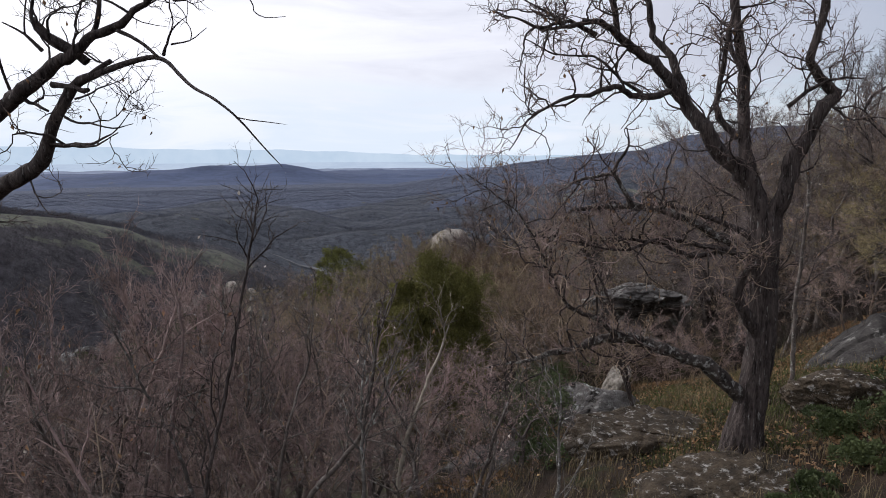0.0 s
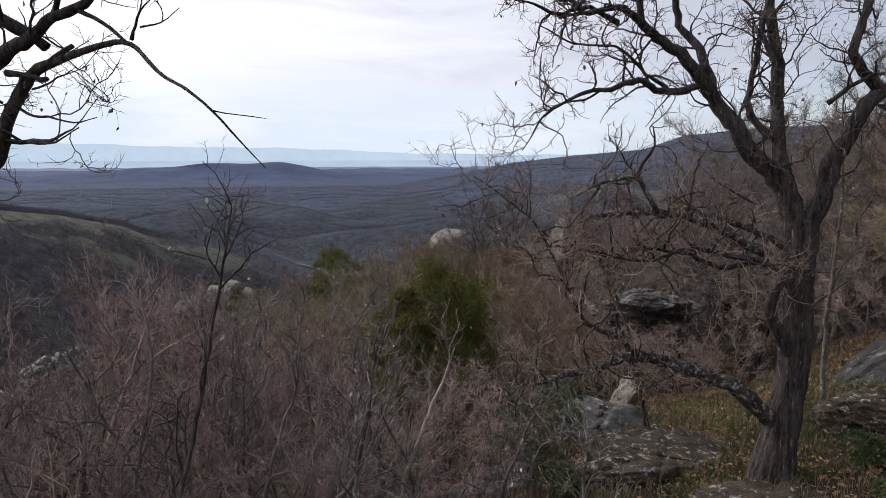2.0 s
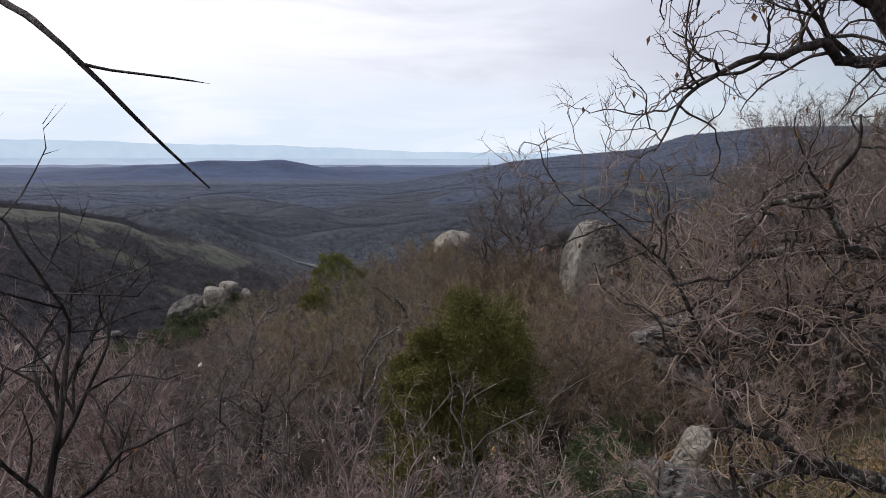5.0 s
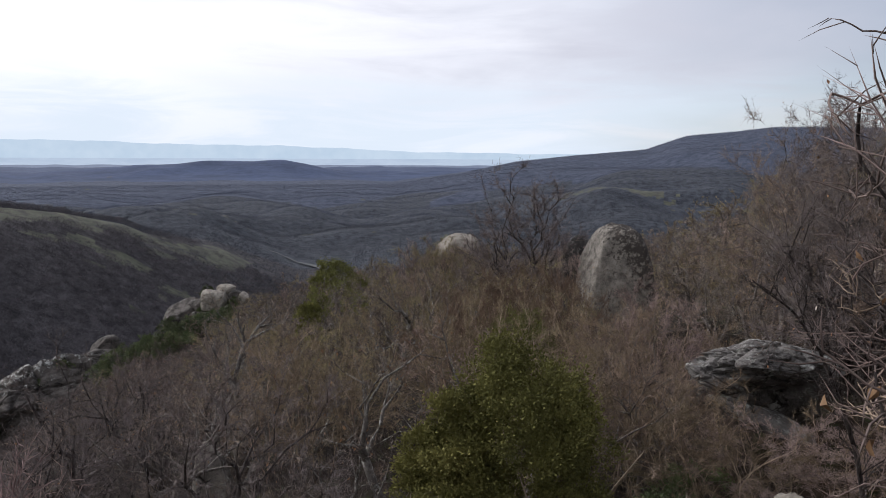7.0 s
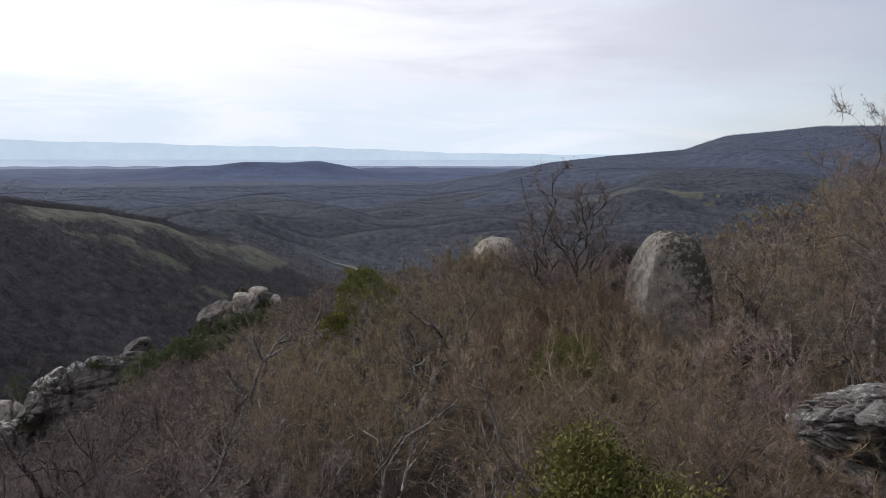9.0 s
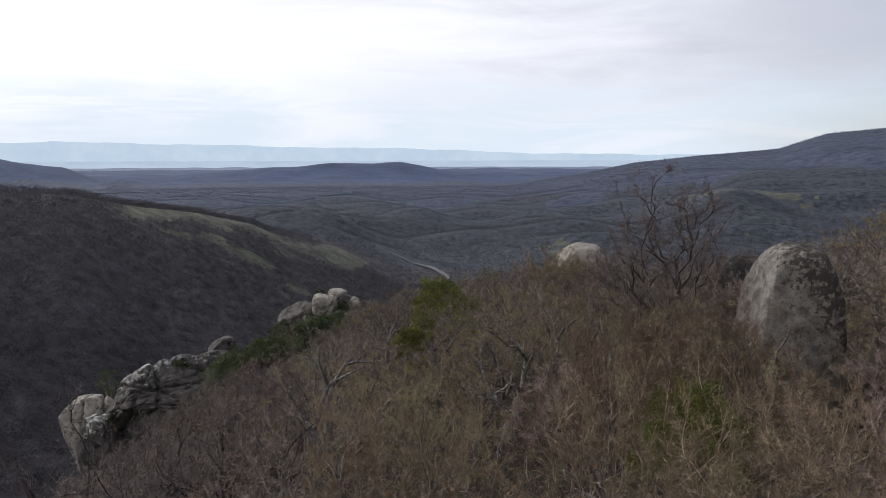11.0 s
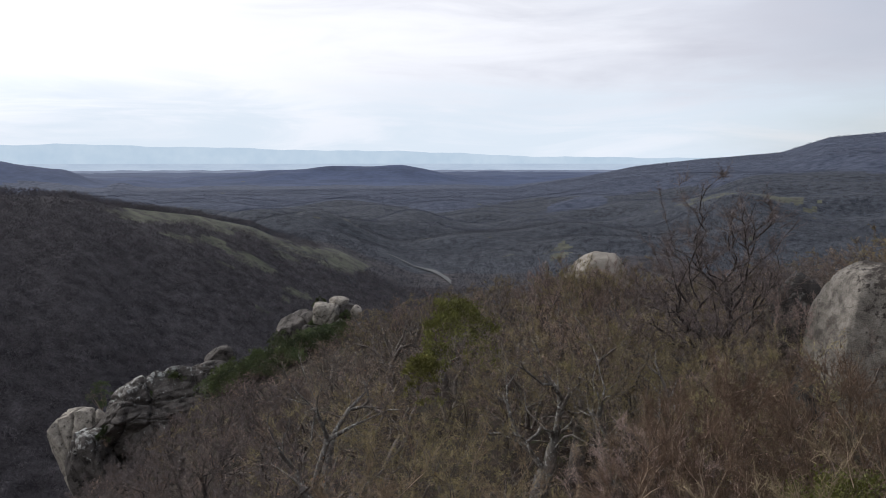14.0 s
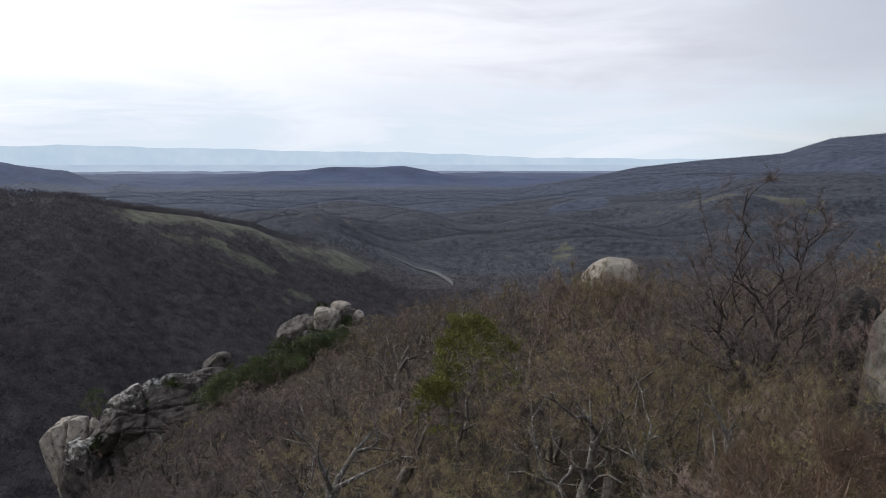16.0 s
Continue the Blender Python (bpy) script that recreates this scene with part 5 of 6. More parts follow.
# ---- the woods ----
# three grades of detail: near, middle and far from the path
GRADE = {0: ((96, 9, 12), 0.0028, 9), 1: ((84, 8, 10), 0.005, 4), 2: ((46, 7, 6), 0.0135, 3)}
SORTS = {  # tall, wide, stems, limbs, trunk radius, twig, stem, fork, upright, leaves
    "oak": (5.4, 5.2, 1, 6, 0.2, M_TWIG, M_LIMB, 0.34, 0.02, 0.006),
    "young": (3.3, 2.0, 1, 5, 0.036, M_TWIG_RED, M_LIMB, 0.3, 0.12, 0.008),
    "grey": (4.6, 3.9, 2, 4, 0.085, M_TWIG_GREY, M_LIMB, 0.3, 0.1, 0.006),
    "brown": (4.3, 3.6, 2, 4, 0.07, M_TWIG, M_LIMB, 0.28, 0.15, 0.0),
    "red": (2.9, 2.7, 4, 3, 0.026, M_TWIG_RED, M_TWIG, 0.15, 0.2, 0.0),
    "olive": (4.2, 3.9, 2, 4, 0.065, M_TWIG_OLIVE, M_LIMB, 0.3, 0.15, 0.0),
    "tan": (3.0, 2.8, 5, 3, 0.022, M_TWIG_TAN, M_TWIG, 0.15, 0.3, 0.0),
    "dark": (4.9, 4.3, 1, 5, 0.13, M_TWIG_DUSK, M_BARK, 0.32, 0.05, 0.004),
    "rust": (2.6, 3.2, 4, 3, 0.026, M_TWIG_RUST, M_TWIG, 0.15, 0.15, 0.0),
}
WORDS = {
    "oak": ("oak_tree", "bare crooked oak with a wide rounded crown", "tree"),
    "young": ("tree", "slim bare young tree with crooked dark branches", "tree"),
    "grey": ("tree", "bare small tree with pale grey branches", "tree"),
    "brown": ("tree", "bare brown young tree in the dense hillside thicket", "tree"),
    "red": ("shrub", "bare reddish-brown shrub with fine twigs", "shrub"),
    "olive": ("tree", "bare small tree with dense olive-brown twigs", "tree"),
    "tan": ("shrub", "pale tan shrub of upright fine twigs", "shrub"),
    "dark": ("tree", "bare dark grey tree with crooked branches", "tree"),
    "rust": ("shrub", "rusty brown bare shrub with dense twigs", "shrub"),
}
KINDS = {}
for number, (sort, (tall, wide, stems, limbs, r0, twig, stem, fork, upright, leaves)) in enumerate(SORTS.items()):
    for grade, (counts, fine, cap) in GRADE.items():
        if sort in ("oak", "young"):
            counts = (58, 5, 4) if sort == "young" else (counts[0] * 1.15, counts[1] * 0.75, counts[2] * 0.62)
        counts = tuple(max(2, round(c)) for c in counts)
        KINDS[sort, grade] = [bare_tree(WORDS[sort][0], 100 + 10 * number + 3 * grade + k, tall, wide, stems, limbs, counts, r0 * (1 + 0.25 * grade), fine, twig, stem, fork, upright, leaves if grade < 2 else 0, cap) for k in range(3 if grade == 0 else 2)]


def plant(sort, grade, k, x, y, scale, turn, tall=1.0, label=""):
    src = KINDS[sort, grade][k % len(KINDS[sort, grade])]
    name, words, cat = WORDS[sort]
    ob = copy_thing(src, pose(x, y, height(x, y), 0, 0, turn) @ Matrix.Diagonal((scale, scale, scale * tall, 1)))
    ob.name = name
    return tagged(ob, label or words, cat, "hillside thicket")


# the top of the woods, as degrees of elevation by compass bearing from stations along the way
ROOF_AZ = [-70, -45, -38, -30, -25, -20, -15, -10, -5, 0, 5, 10, 15, 20, 25, 30, 45]
ROOF_EL = [-29, -24.5, -21, -16.8, -13, -11.2, -10, -9.2, -8.6, -8.3, -8, -7.4, -6.4, -4.5, 0, 4, 8]
END_AZ = [-70, -45, -41, -35, -31, -27, -23, -18.6, -16.7, -13.7, -9, -4.3, 0.4, 4, 9, 13, 18, 22, 26, 30, 45]
END_EL = [-30, -26, -25, -21.5, -19, -17.5, -15.2, -14.2, -12.8, -12, -10.2, -9, -8.8, -9.3, -8, -7.5, -6.5, -4, 0, 4, 8]
STATIONS = [(-0.8, 5.9), (-0.9, 8.7), (-1.6, 11.4), (-3.0, 15.1)]
# ways kept clear so that rocks show: from, to, half width at the far end, highest top there
GLADES = [((-3, 15), (-2.6, 30.4), 1.5, -6.4), ((-3, 15), (-6.0, 34.2), 1.9, -7.0), ((-3, 15), (-33, 79), 5.5, -22.3), ((-1.6, 11.4), (5.6, 31), 1.5, -7.3), ((-0.8, 5.9), (5.4, 16.6), 1.5, -4.4), ((0, 0), (3.4, 13), 1.6, -5.0), ((0, 0), (5.5, 17), 1.2, -4.9)]


def roof(x, y):
    """How high a plant may stand here."""
    top = 99.0
    for sx, sy in STATIONS:
        d = np.hypot(x - sx, y - sy)
        if y > sy + 0.3:
            az = np.degrees(np.arctan2(x - sx, y - sy))
            el = np.interp(az, END_AZ, END_EL) if sy > 15 else np.interp(az, ROOF_AZ, ROOF_EL)
            top = min(top, d * np.tan(np.radians(el)))
        elif d < 2.6:
            top = min(top, -1.4)
    for (ax, ay), (bx, by), wide, z in GLADES:
        d = np.array([bx - ax, by - ay])
        f = ((x - ax) * d[0] + (y - ay) * d[1]) / d.dot(d)
        if 0.05 < f < 0.97 and np.hypot(x - ax - f * d[0], y - ay - f * d[1]) < wide * f + 0.5:
            top = min(top, f * z)
    return top


def is_taken(x, y):
    """Rocks and open places where no tree stands."""
    return (y < 15 and 0.9 < x < 7.0) or (y < 13 and -1.2 < x < 3) or np.hypot(x - 6.2, y - 33.3) < 2.4 or (abs(x - 5.4) < 2.4 and 14.6 < y < 18.8) or np.hypot(x + 43, y - 78) < 8 or np.hypot(x + 29, y - 90) < 5 or np.hypot(x - 0.6, y - 62.5) < 2.6 or np.hypot(x - 1.3, y - 24.2) < 2.5 or np.hypot(x + 3.9, y - 21.2) < 2.0 or np.hypot(x - 4.8, y - 27.8) < 2.6 or np.hypot(x + 1.3, y - 14.0) < 1.6 or np.hypot(x + 5.9, y - 36) < 2.0 or np.hypot(x - 1.1, y - 21) < 1.8 or np.hypot(x + 0.3, y - 11.1) < 1.4


def scatter_woods():
    rng = np.random.default_rng(77)
    placed = []
    bands = ((0, (9, 21), 30, 1.35, False), (0, (21, 33), 60, 1.3, False), (1, (31, 48), 90, 1.35, False), (2, (46, 92), 320, 1.35, False), (0, (9, 21), 10, 0.8, True), (1, (21, 44), 14, 0.8, True))
    for grade, (y0, y1), n, gap, low in bands:
        tries = count = 0
        while count < n and tries < 6000:
            tries += 1
            y = y0 + (y1 - y0) * rng.random()
            x = rng.uniform(-0.95, 0.9) * (y + 2) - 1.5
            if is_taken(x, y):
                continue
            room = roof(x, y) - height(x, y)
            if room < (0.8 if low else 1.6):
                continue
            patch = waves(x, y, 20, 12) + rng.normal(0, 0.55)
            if low:
                sort = str(rng.choice(["red", "tan", "red", "brown"]))
            else:
                sort = "olive" if patch > 0.55 else "red" if patch < -1.3 else str(rng.choice(["brown", "grey", "oak", "oak", "oak"]))
            if x < -2 - 0.4 * (y - 12) and rng.random() < 0.75:
                sort = "dark"
            if room < 2.6 and sort in ("oak", "grey", "dark"):
                sort = "red"
            tall, wide = SORTS[sort][:2]
            scale = min(rng.uniform(0.75, 1.25) * (1.05, 1.2, 1.4)[grade] * (0.6 if low else 1.0), room / tall * rng.uniform(0.72, 1.02))
            squat = 1.0
            if scale < 0.8 and not low:
                squat = max(0.62, scale / 0.8)
                scale = scale / squat
            r = scale * wide * 0.5 * (0.55 if low else 0.72)
            if any(abs(x - a) < 6 and abs(y - b) < 6 and np.hypot(x - a, y - b) < (r + c) * (0.8 if low else 1.0) * gap / 1.3 for a, b, c in placed):
                continue
            plant(sort, grade, int(rng.integers(3)), x, y, scale, rng.uniform(0, 360), squat)
            placed.append((x, y, r))
            count += 1


scatter_woods()
# single trees that stand out
def single(words, x, y, turn, *shape):
    ob = bare_tree(*shape)
    ob.matrix_basis = pose(x, y, height(x, y), 0, 0, turn)
    return tagged(ob, words, "tree")


single("small bare tree with forked pale trunk and few withered leaves", -1.15, 15.1, 40, "tree", 301, 3.75, 2.7, 2, 3, (64, 5, 4), 0.075, 0.004, M_TWIG_GREY, M_PALEBARK, 0.42, 0.3, 0.05, 9)
single("low crooked tree with pale twisted branches", -2.1, 14.9, 100, "tree", 311, 2.3, 2.2, 2, 3, (30, 4, 4), 0.05, 0.004, M_TWIG_GREY, M_PALEBARK, 0.4, 0.1, 0.03, 9)
single("dark crooked bare tree below the ridge", -8.3, 18.8, 0, "tree", 312, 4.9, 4.0, 1, 5, (90, 6, 5), 0.13, 0.0042, M_TWIG_DUSK, M_BARK, 0.36, 0.1, 0.004, 9)
single("dark crooked bare tree below the ridge", -6.4, 15.6, 220, "tree", 313, 4.2, 3.6, 1, 5, (80, 6, 5), 0.11, 0.0042, M_TWIG_DUSK, M_BARK, 0.36, 0.1, 0.004, 9)
single("tall dark bare oak beside the boulders", 3.0, 36.3, 110, "oak_tree", 302, 7.3, 6.3, 1, 7, (520, 8, 8), 0.22, 0.0062, M_TWIG_DUSK, M_BARK, 0.27, 0.1, 0.0, 9)
single("crooked bare oak with thick pale limbs", -2.8, 30.4, 300, "oak_tree", 303, 5.6, 5.4, 1, 7, (80, 6, 6), 0.24, 0.0042, M_TWIG_OLIVE, M_PALEBARK, 0.36, 0.1, 0.004, 9)
single("crooked bare oak with pale limbs", -7.0, 26.8, 200, "oak_tree", 304, 6.2, 4.4, 2, 4, (60, 5, 5), 0.17, 0.004, M_TWIG, M_PALEBARK, 0.4, 0.15, 0.01, 9)
single("crooked bare oak with pale limbs", -8.4, 29.6, 90, "oak_tree", 305, 4.4, 4.4, 2, 4, (30, 6, 5), 0.13, 0.004, M_TWIG_GREY, M_PALEBARK, 0.35, 0.1, 0.01, 9)
single("low crooked oak with pale twisted limbs", -4.6, 24.0, 15, "oak_tree", 306, 3.0, 3.8, 2, 4, (18, 5, 4), 0.11, 0.004, M_TWIG, M_PALEBARK, 0.3, 0.0, 0.01, 9)
single("bare olive-brown tree with a rounded crown", -1.3, 34.5, 15, "tree", 307, 5.4, 5.0, 1, 8, (90, 9, 7), 0.1, 0.0052, M_TWIG_OLIVE, M_LIMB, 0.4, 0.3, 0.0, 9)
for seed, (x, y, tall, wide, turn, stem, twig) in enumerate(((-9.6, 25.0, 4.2, 3.8, 0, M_BARK, M_TWIG), (-5.9, 21.8, 3.3, 3.4, 70, M_PALEBARK, M_TWIG_GREY), (-0.2, 26.6, 3.6, 3.4, 140, M_BARK, M_TWIG), (1.0, 32.6, 4.8, 4.6, 220, M_BARK, M_TWIG_OLIVE), (-9.0, 33.4, 4.6, 4.4, 300, M_LIMB, M_TWIG), (-0.4, 29.4, 4.4, 4.0, 35, M_PALEBARK, M_TWIG_OLIVE), (-11.5, 29.5, 4.4, 4.2, 110, M_BARK, M_TWIG_GREY), (2.6, 25.8, 3.2, 3.4, 180, M_LIMB, M_TWIG_RED), (-12.6, 38.0, 5.0, 4.8, 20, M_BARK, M_TWIG))):
    single("crooked bare oak with thick dark limbs", x, y, turn, "oak_tree", 320 + seed, tall, wide, 1 + seed % 2, 5, (60, 6, 6), 0.15, 0.0045, twig, stem, 0.34, 0.12, 0.004, 9)
for sort, k, x, y, top, scale, turn in (("rust", 0, 0.3, 24.2, -2.75, 1.15, 20), ("rust", 1, 2.2, 23.6, -2.6, 1.0, 140), ("rust", 0, 1.1, 25.6, -3.2, 1.3, 250), ("rust", 1, -0.6, 23.2, -3.5, 1.0, 310), ("rust", 0, 2.9, 25.2, -3.0, 1.2, 75), ("olive", 1, 2.2, 31.2, -3.9, 1.0, 120), ("olive", 2, -0.6, 33.0, -4.3, 1.1, 10), ("olive", 0, -3.6, 34.6, -5.0, 1.1, 200), ("tan", 0, -3.7, 20.4, -3.8, 1.1, 0), ("tan", 1, -2.7, 21.4, -3.9, 1.0, 60), ("tan", 2, -4.8, 21.6, -4.1, 1.0, 200), ("tan", 1, 4.6, 27.6, -5.3, 1.2, 80), ("tan", 0, 6.4, 28.4, -5.0, 1.2, 10), ("tan", 2, 3.2, 28.6, -5.2, 1.1, 300), ("red", 0, -0.4, 25.0, -4.2, 1.0, 33), ("olive", 0, 1.6, 29.6, -4.3, 1.0, 70), ("grey", 1, 4.3, 34.8, -3.8, 0.85, 50), ("red", 1, 5.0, 34.5, -3.5, 1.1, 10), ("brown", 0, 3.3, 33.6, -4.6, 0.8, 200)):
    plant(sort, 0, k, x, y, scale, turn, max(0.5, (top - height(x, y)) / SORTS[sort][0] / scale))
# the thicket right under the start of the way
for sort, k, x, y, top, turn in (("red", 0, -3.9, 6.3, -1.5, 10), ("young", 1, -2.7, 5.4, -1.2, 80), ("young", 0, -4.9, 8.2, -1.4, 200), ("young", 0, -2.2, 7.2, -1.3, 140), ("young", 1, -1.9, 8.4, -2.0, 20), ("young", 2, -3.3, 8.8, -1.3, 260), ("young", 2, -0.9, 6.9, -2.2, 330), ("young", 2, -1.9, 4.5, -1.45, 45), ("young", 1, -3.5, 5.2, -1.1, 190), ("young", 0, -0.4, 5.8, -1.9, 250), ("young", 1, -1.0, 7.6, -1.7, 310), ("young", 2, -4.2, 7.0, -1.0, 120), ("young", 0, 0.9, 8.0, -2.4, 15), ("young", 0, -5.8, 9.5, -1.9, 220), ("young", 2, -6.8, 8.0, -1.6, 300)):
    plant(sort, 0, k, x, y, 0.8, turn, (top - height(x, y)) / SORTS[sort][0] / 0.8)
for sort, k, x, y, top, scale, turn in (("young", 0, -3.4, 6.0, -0.72, 0.95, 30), ("young", 1, -2.5, 6.1, -0.8, 0.9, 150), ("young", 2, -1.8, 6.9, -0.95, 0.9, 270), ("young", 0, -0.7, 8.0, -1.25, 0.9, 70), ("young", 1, -4.3, 6.3, -0.6, 1.0, 200), ("young", 2, -2.9, 7.6, -0.95, 1.0, 310), ("red", 1, -3.0, 5.0, -1.3, 0.8, 30), ("red", 2, -1.4, 6.0, -1.6, 0.7, 130), ("tan", 0, -0.1, 19.0, -2.4, 1.1, 10), ("tan", 1, 1.2, 17.2, -2.8, 1.0, 100), ("brown", 2, 2.2, 17.4, -2.7, 0.9, 200), ("tan", 2, 0.5, 15.8, -2.7, 0.9, 300), ("brown", 0, 2.4, 15.8, -2.3, 0.8, 30), ("tan", 0, 3.2, 14.6, -3.2, 0.9, 0), ("grey", 0, 8.3, 15.2, 1.5, 1.1, 20), ("brown", 1, 9.8, 17.0, 1.9, 1.2, 110), ("brown", 0, 8.8, 23.8, 1.2, 1.4, 210), ("grey", 2, 10.6, 20.5, 2.0, 1.3, 310), ("brown", 2, 9.4, 13.2, 1.2, 1.0, 10), ("red", 2, 7.6, 12.4, -0.8, 1.1, 140), ("oak", 1, 10.6, 14.6, 1.6, 0.9, 50)):
    plant(sort, 0, k, x, y, scale, turn, (top - height(x, y)) / SORTS[sort][0] / scale)
for k, (x, y) in enumerate(((-1.4, 58.6), (0.2, 58.0), (1.9, 58.8), (3.4, 60.5), (-2.6, 61.0), (-0.6, 57.2), (1.0, 57.0), (-1.9, 59.6), (0.6, 59.4), (-0.5, 59.6), (1.7, 60.2), (2.6, 57.8), (-2.8, 58.2))):
    plant("olive" if k % 2 else "red", 1, k, x, y, 1.3, 70 * k, (-6.3 - height(x, y)) / SORTS["olive" if k % 2 else "red"][0] / 1.3)
slope_rng = np.random.default_rng(91)
for k in range(46):
    x, y = slope_rng.uniform(5.2, 15), slope_rng.uniform(9.5, 23.5)
    if (x < 7.2 and y < 12) or (x < 7.8 and 14.6 < y < 19) or x < 2.2 + 0.27 * y:
        continue
    sort = str(slope_rng.choice(["red", "brown", "dark", "brown", "dark"]))
    plant(sort, 0 if k % 2 else 1, k, x, y, slope_rng.uniform(0.75, 1.1) * (0.7 if x < 8 else 1.0), slope_rng.uniform(0, 360))
for sort, k, x, y, top, scale, turn in (("dark", 2, 9.6, 14.6, 3.4, 1.0, 60), ("dark", 0, 11.6, 17.0, 4.0, 1.1, 170), ("dark", 1, 8.4, 12.6, 2.4, 0.9, 280), ("dark", 2, 10.2, 12.4, 3.4, 1.0, 20), ("dark", 0, 14.0, 31.6, 2.2, 1.1, 10), ("dark", 1, 12.6, 29.6, 1.5, 1.1, 130), ("dark", 2, 15.8, 33.0, 2.9, 1.2, 220), ("dark", 0, 11.2, 25.6, 1.7, 1.0, 300), ("dark", 1, 13.0, 26.6, 2.6, 1.2, 75), ("brown", 0, 10.2, 27.6, 0.3, 1.0, 30), ("young", 0, -0.3, 8.9, -2.15, 0.9, 10), ("young", 1, 0.35, 9.3, -2.3, 0.9, 120), ("red", 0, -0.8, 8.5, -2.3, 0.8, 200), ("young", 2, 0.8, 9.6, -2.2, 0.9, 300), ("red", 1, 0.1, 8.3, -2.4, 0.7, 60), ("red", 0, 3.9, 14.6, -3.5, 0.8, 10), ("tan", 1, 5.2, 14.6, -4.2, 0.7, 100), ("tan", 2, 3.0, 15.3, -3.2, 0.9, 190), ("red", 1, 4.5, 13.9, -3.9, 0.7, 280), ("red", 2, 6.1, 14.9, -4.2, 0.7, 40), ("brown", 1, 2.6, 16.4, -2.9, 0.7, 75), ("tan", 0, 1.6, 15.2, -2.5, 1.0, 10), ("tan", 1, 2.4, 18.0, -2.9, 1.1, 90), ("tan", 2, 3.2, 20.0, -3.1, 1.1, 180), ("tan", 0, 1.2, 18.6, -3.0, 1.1, 270), ("red", 1, 4.2, 20.8, -2.7, 1.2, 40), ("tan", 1, 2.2, 21.6, -3.3, 1.1, 130), ("red", 2, 3.4, 17.6, -2.7, 1.0, 220), ("red", 0, -2.8, 7.5, -0.7, 0.85, 10), ("red", 1, -3.5, 8.0, -0.75, 0.9, 100), ("red", 2, -2.1, 6.8, -1.2, 0.8, 200)):
    plant(sort, 0, k, x, y, scale, turn, max(0.7, (top - height(x, y)) / SORTS[sort][0] / scale))
for sort, k, x, y, scale, turn in (("dark", 0, 6.4, 15.2, 1.25, 40), ("dark", 1, 8.0, 19.6, 1.2, 90), ("brown", 0, 7.9, 9.6, 0.9, 280), ("red", 1, 7.2, 16.4, 0.5, 20)):
    plant(sort, 0, k, x, y, scale, turn)
for group in KINDS.values():
    for src in group:
        for o in (*src.children_recursive, src):
            bpy.data.objects.remove(o)

# ---- evergreens ----
evergreen("evergreen_shrub", (-0.05, 11.15, height(-0.05, 11.15)), -1.36 - height(-0.05, 11.15), 1.55, 3, M_GREEN, "dense olive-green evergreen shrub with a rounded crown", 1700, 70, 0.027, 0.1, 0.05)
evergreen("evergreen_shrub", (-0.72, 10.95, height(-0.72, 10.95)), -1.85 - height(-0.72, 10.95), 1.05, 13, M_GREEN, "lower olive-green evergreen shrub beside the larger one", 800, 70, 0.027, 0.1, 0.1)
evergreen("evergreen_shrub", (1.1, 21.0, height(1.1, 21.0)), -3.35 - height(1.1, 21), 2.0, 4, M_GREEN_YELLOW, "yellow-green evergreen shrub among bare thicket", 420, 60, 0.036)
evergreen("evergreen_shrub", (-5.5, 36.0, height(-5.5, 36)), -4.5 - height(-5.5, 36), 2.9, 5, M_GREEN, "green-leaved small tree among bare ones", 200, 44, 0.075, 0.5, 0.1)
evergreen("evergreen_shrub", (-6.7, 34.8, height(-6.7, 34.8)), -6.0 - height(-6.7, 34.8), 1.8, 6, M_GREEN, "low green shrub under bare trees", 120, 40, 0.07, 0.4)
green_rng = np.random.default_rng(8)
for k in range(46):
    f = green_rng.random()
    x, y = -36.6 + 10.8 * f + green_rng.normal(0, 1.5), 75.6 + 8.5 * f + green_rng.normal(0, 2.2)
    top = -21.9 + 4.3 * f + green_rng.uniform(-1.1, 0.4)
    evergreen("evergreen_shrub", (x, y, height(x, y)), max(1.6, top - height(x, y)), green_rng.uniform(2.6, 3.8), 30 + k, M_GREEN_DARK, "dark green low evergreen scrub beside the rocks", 90, 13, 0.17)
for x, y, z, tall, wide in ((-30.6, 89.0, -20.6, 2.6, 1.8), (-31.0, 92.2, -19.6, 3.2, 2.0), (-27.0, 90.2, -19.2, 1.7, 1.6), (-52.7, 80.0, -27.7, 3.4, 3.2), (-41.6, 76.5, -23.0, 1.3, 2.6), (-43.1, 75.0, -24.4, 1.1, 1.8), (-46.2, 71.8, -27.9, 1.8, 1.6)):
    evergreen("evergreen_shrub", (x, y, z), tall, wide, int(-x * 3), M_GREEN_DARK, "dark green shrub rooted in the cracked rock", 90, 20, 0.14)
for x, y, tall, wide in ((3.7, 6.4, 0.2, 0.5), (4.3, 6.7, 0.24, 0.6), (3.3, 6.2, 0.16, 0.4), (1.2, 8.2, 0.3, 0.7), (5.7, 8.0, 0.45, 0.9), (6.5, 8.8, 0.6, 1.0), (4.5, 7.7, 0.3, 0.6), (1.5, 11.2, 1.0, 1.4), (1.0, 10.4, 0.9, 1.3), (2.1, 13.4, 0.8, 1.3), (1.7, 12.2, 1.1, 1.4), (5.0, 7.3, 0.35, 0.8), (6.2, 7.6, 0.5, 1.0), (2.9, 14.6, 0.8, 1.4), (7.5, 9.8, 0.7, 1.1), (5.4, 6.6, 0.5, 1.1), (0.6, 11.6, 0.9, 1.2)):
    evergreen("low_shrub", (x, y, height(x, y)), tall, wide, int(x * 10 + y), M_GREEN_DARK, "low dark green evergreen shrub between rocks", 110, 34, 0.036)


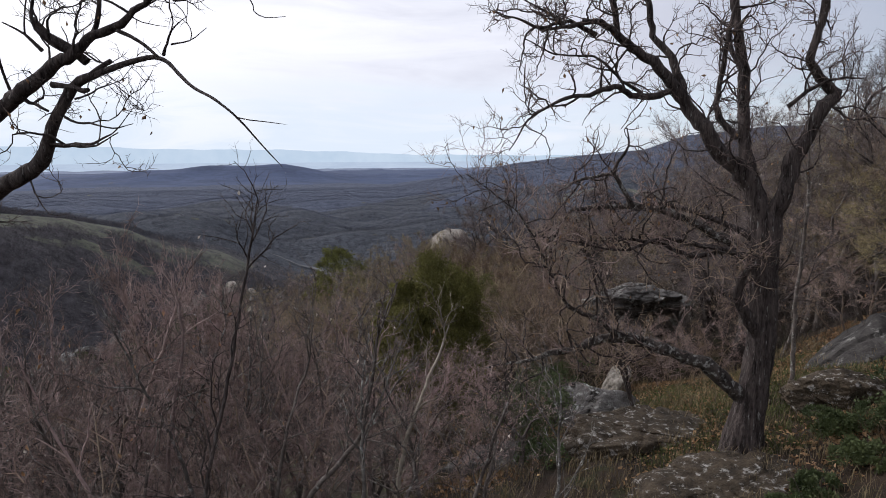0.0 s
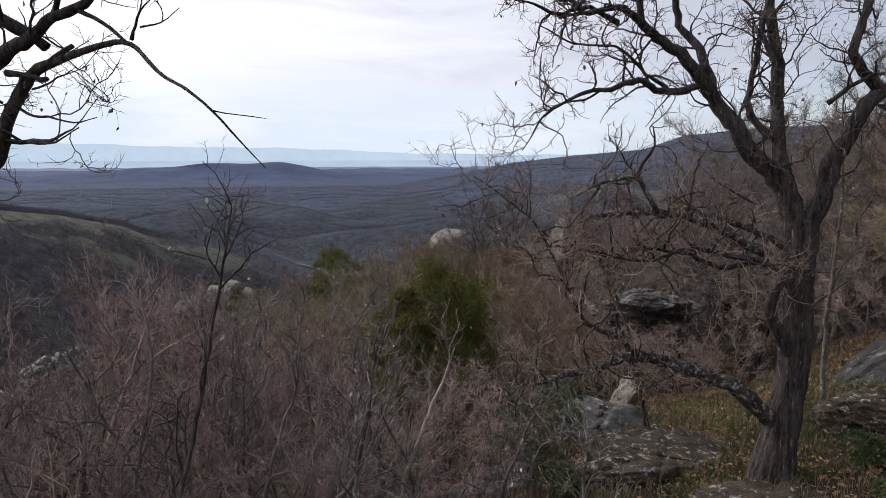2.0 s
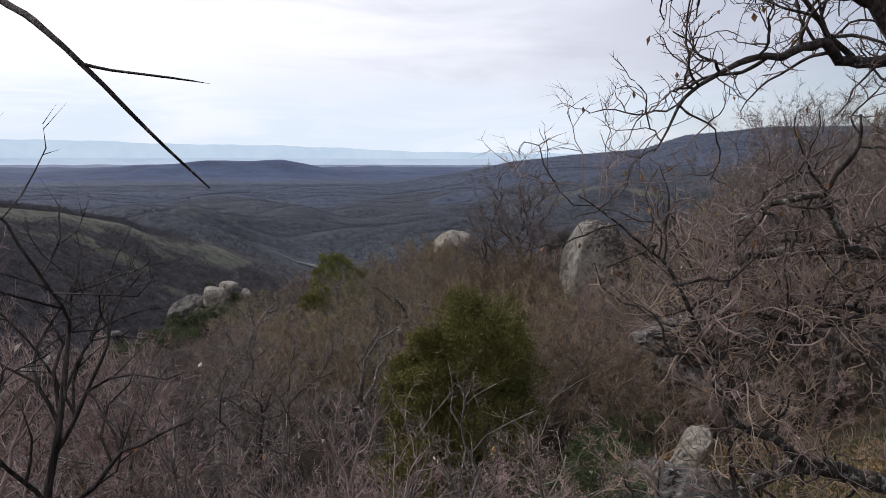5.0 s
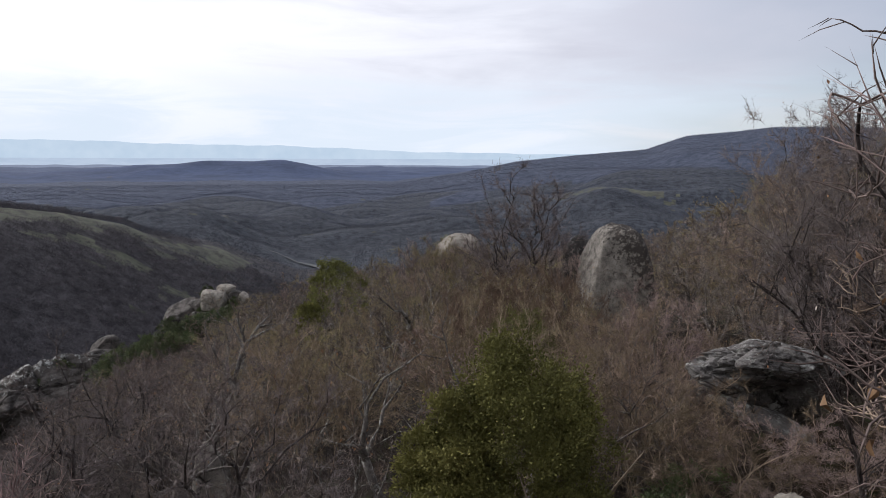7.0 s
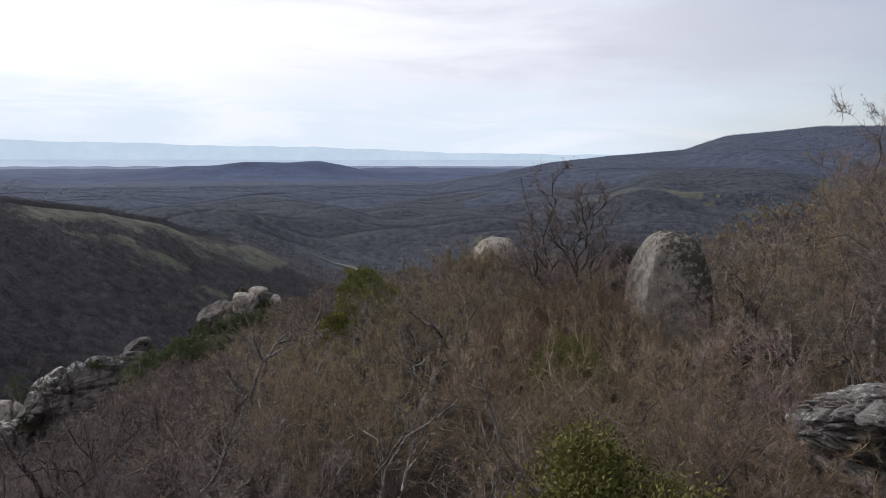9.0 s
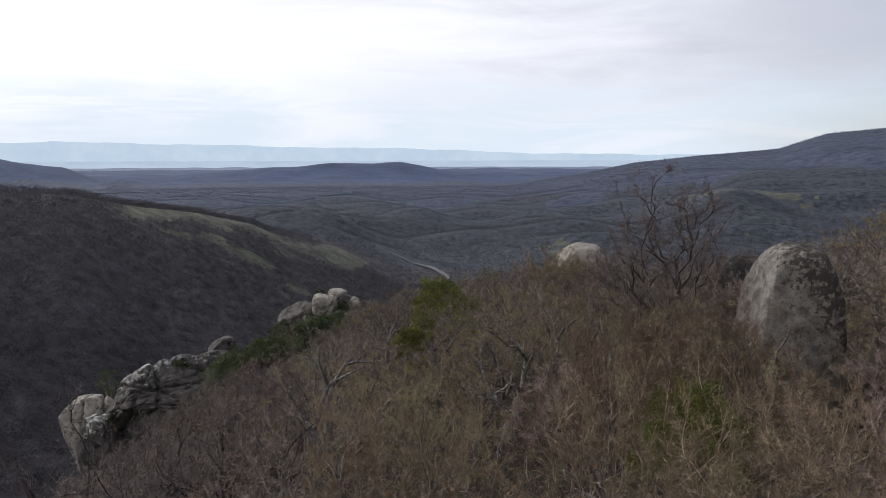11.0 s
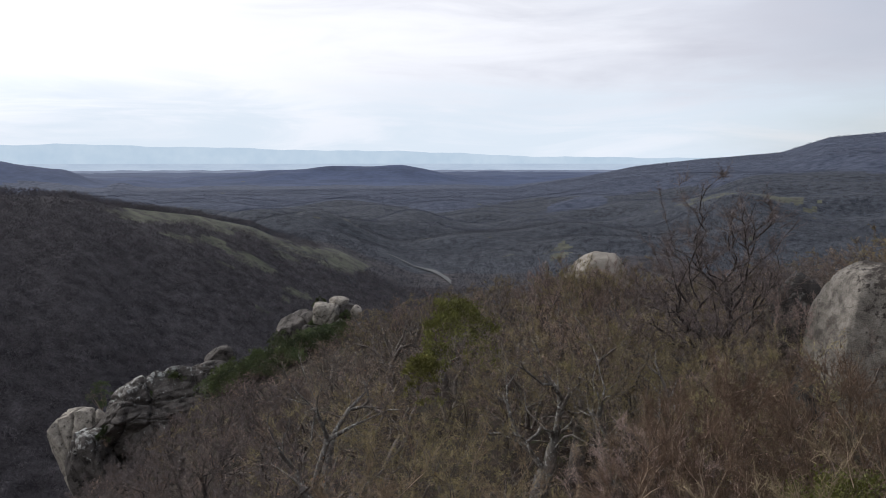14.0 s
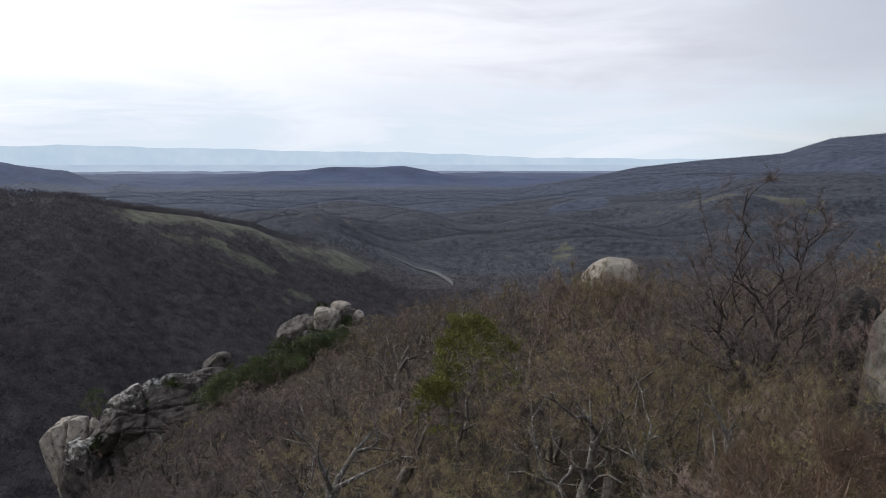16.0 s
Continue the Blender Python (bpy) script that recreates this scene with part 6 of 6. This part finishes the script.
# ---- undergrowth ----
def brush():
    rng = np.random.default_rng(55)
    n = 8000
    y = 3.5 + 15 * rng.random(n) ** 1.3
    x = rng.uniform(-0.9, 0.85, n) * (y + 2) - 1.0
    keep = ~((y < 15) & (x > 1.2) & (x < 6.6) & (rng.random(n) < 0.9)) & ~((np.abs(x + 0.4) < 0.8) & (y > 6) & (y < 11.5))
    x, y = x[keep], y[keep]
    z = land(x, y)
    n = len(x)
    L = rng.uniform(0.35, 1.1, n)
    a, lean = rng.uniform(0, 6.283, n), rng.uniform(0.2, 1.6, n)
    foot = np.stack([x, y, z - 0.05], -1)
    tip = foot + np.stack([np.cos(a) * lean * L, np.sin(a) * lean * L, L], -1)
    w = np.stack([np.cos(a + 1.57), np.sin(a + 1.57), np.zeros(n)], -1) * (0.002 + 0.00022 * y)[:, None]
    u = np.stack([np.cos(a), np.sin(a), np.zeros(n)], -1) * (0.002 + 0.00022 * y)[:, None]
    V = np.stack([foot + w, foot - w, foot + u * 1.6, tip], 1).reshape(-1, 3)
    b = np.arange(n)[:, None] * 4
    F = np.concatenate([b + [0, 1, 3], b + [1, 2, 3], b + [2, 0, 3]])
    # shade under the trees is put into the brushwood's dark colour
    return tagged(new("brushwood", mesh_from("brushwood", V, F, M_TWIG_SHADE, False)), "tangled bare brushwood covering the slope", "brushwood", kind="stuff")


def tufts(name, n, region, length, mat, label, seed, bend=0.5, thick=0.004, clump=14):
    rng = np.random.default_rng(seed)
    (x0, x1), (y0, y1) = region
    cx, cy = rng.uniform(x0, x1, n // clump), rng.uniform(y0, y1, n // clump)
    x, y = np.repeat(cx, clump) + rng.normal(0, 0.07, n // clump * clump), np.repeat(cy, clump) + rng.normal(0, 0.07, n // clump * clump)
    n = len(x)
    foot = np.stack([x, y, land(x, y) - 0.02], -1)
    a, L = rng.uniform(0, 6.283, n), length * rng.uniform(0.5, 1.2, n)
    d = np.stack([np.cos(a), np.sin(a), np.zeros(n)], -1)
    s = np.stack([-np.sin(a), np.cos(a), np.zeros(n)], -1) * thick
    up = np.array([0, 0, 1.0])
    mid = foot + (up * 0.65 + d * bend * 0.35) * L[:, None]
    tip = foot + (up * 0.9 + d * bend) * L[:, None]
    V = np.stack([foot + s, foot - s, mid - s * 0.7, mid + s * 0.7, tip], 1).reshape(-1, 3)
    b = np.arange(n)[:, None] * 5
    F = np.concatenate([b + [0, 1, 2], b + [0, 2, 3], b + [3, 2, 4]])
    return tagged(new(name, mesh_from(name, V, F, mat, False)), label, "grass", kind="stuff")


def litter():
    rng = np.random.default_rng(66)
    n = 100000
    x, y = rng.uniform(-0.5, 9.5, n), rng.uniform(4.6, 16, n)
    keep = (rng.random(n) < 0.42 + 0.4 * waves(x, y, 2.6, 41)) & (np.hypot((x - 4.5) / 5.0, (y - 10.3) / 5.7) < 1 + 0.18 * waves(x, y, 3.0, 43) - 0.25 * rng.random(n))
    x, y = x[keep], y[keep]
    n = len(x)
    p = np.stack([x, y, land(x, y) + rng.uniform(0.0, 0.03, n)], -1)
    w = rng.normal(0, 1, (n, 3)) * np.array([1, 1, 0.25])
    return tagged(new("leaf_litter", leaf_cards("leaf_litter", p, w, 0.062, M_DRYLEAF, rng, 0.25, True)), "fallen brown oak leaves on the slope", "leaves", kind="stuff")


def far_brush():
    """Low bare scrub filling the slope between the trees, one thin blade a twig."""
    rng = np.random.default_rng(58)
    n = 90000
    y = 15 + 65 * rng.random(n) ** 1.5
    x = rng.uniform(-0.85, 0.62, n) * (y + 2) - 1.0
    keep = (np.hypot(x - 6.2, y - 33) > 2) & (np.hypot(x + 43, y - 78) > 8) & ~((np.abs(x - 5.3) < 1.7) & (np.abs(y - 16.6) < 1.7))
    x, y = x[keep], y[keep]
    n = len(x)
    L = rng.uniform(0.35, 1.0, n) * (1 + 0.4 * waves(x, y, 7, 15)).clip(0.3, 1.6)
    a, lean = rng.uniform(0, 6.283, n), rng.uniform(0.1, 1.8, n)
    foot = np.stack([x, y, land(x, y) - 0.05], -1)
    tip = foot + np.stack([np.cos(a) * lean * L, np.sin(a) * lean * L, L], -1)
    # the dark bark colour stands in for shade on the woodland floor
    mesh = blades("scrub", foot, tip, (0.002 + 0.00016 * y)[:, None], M_BARK, rng)
    return tagged(new("scrub", mesh), "low bare scrub between the trees, shade put into its dark colour", "scrub", kind="stuff")


brush()
far_brush()
tufts("dry_grass", 17000, ((-0.6, 7.5), (4.8, 15)), 0.22, M_STRAW, "dry straw-coloured grass tufts between rocks", 71)
tufts("green_grass", 36000, ((2.4, 6.4), (7.6, 13)), 0.1, M_MOSS, "short green grass and moss round the oak", 72, 0.4)
litter()
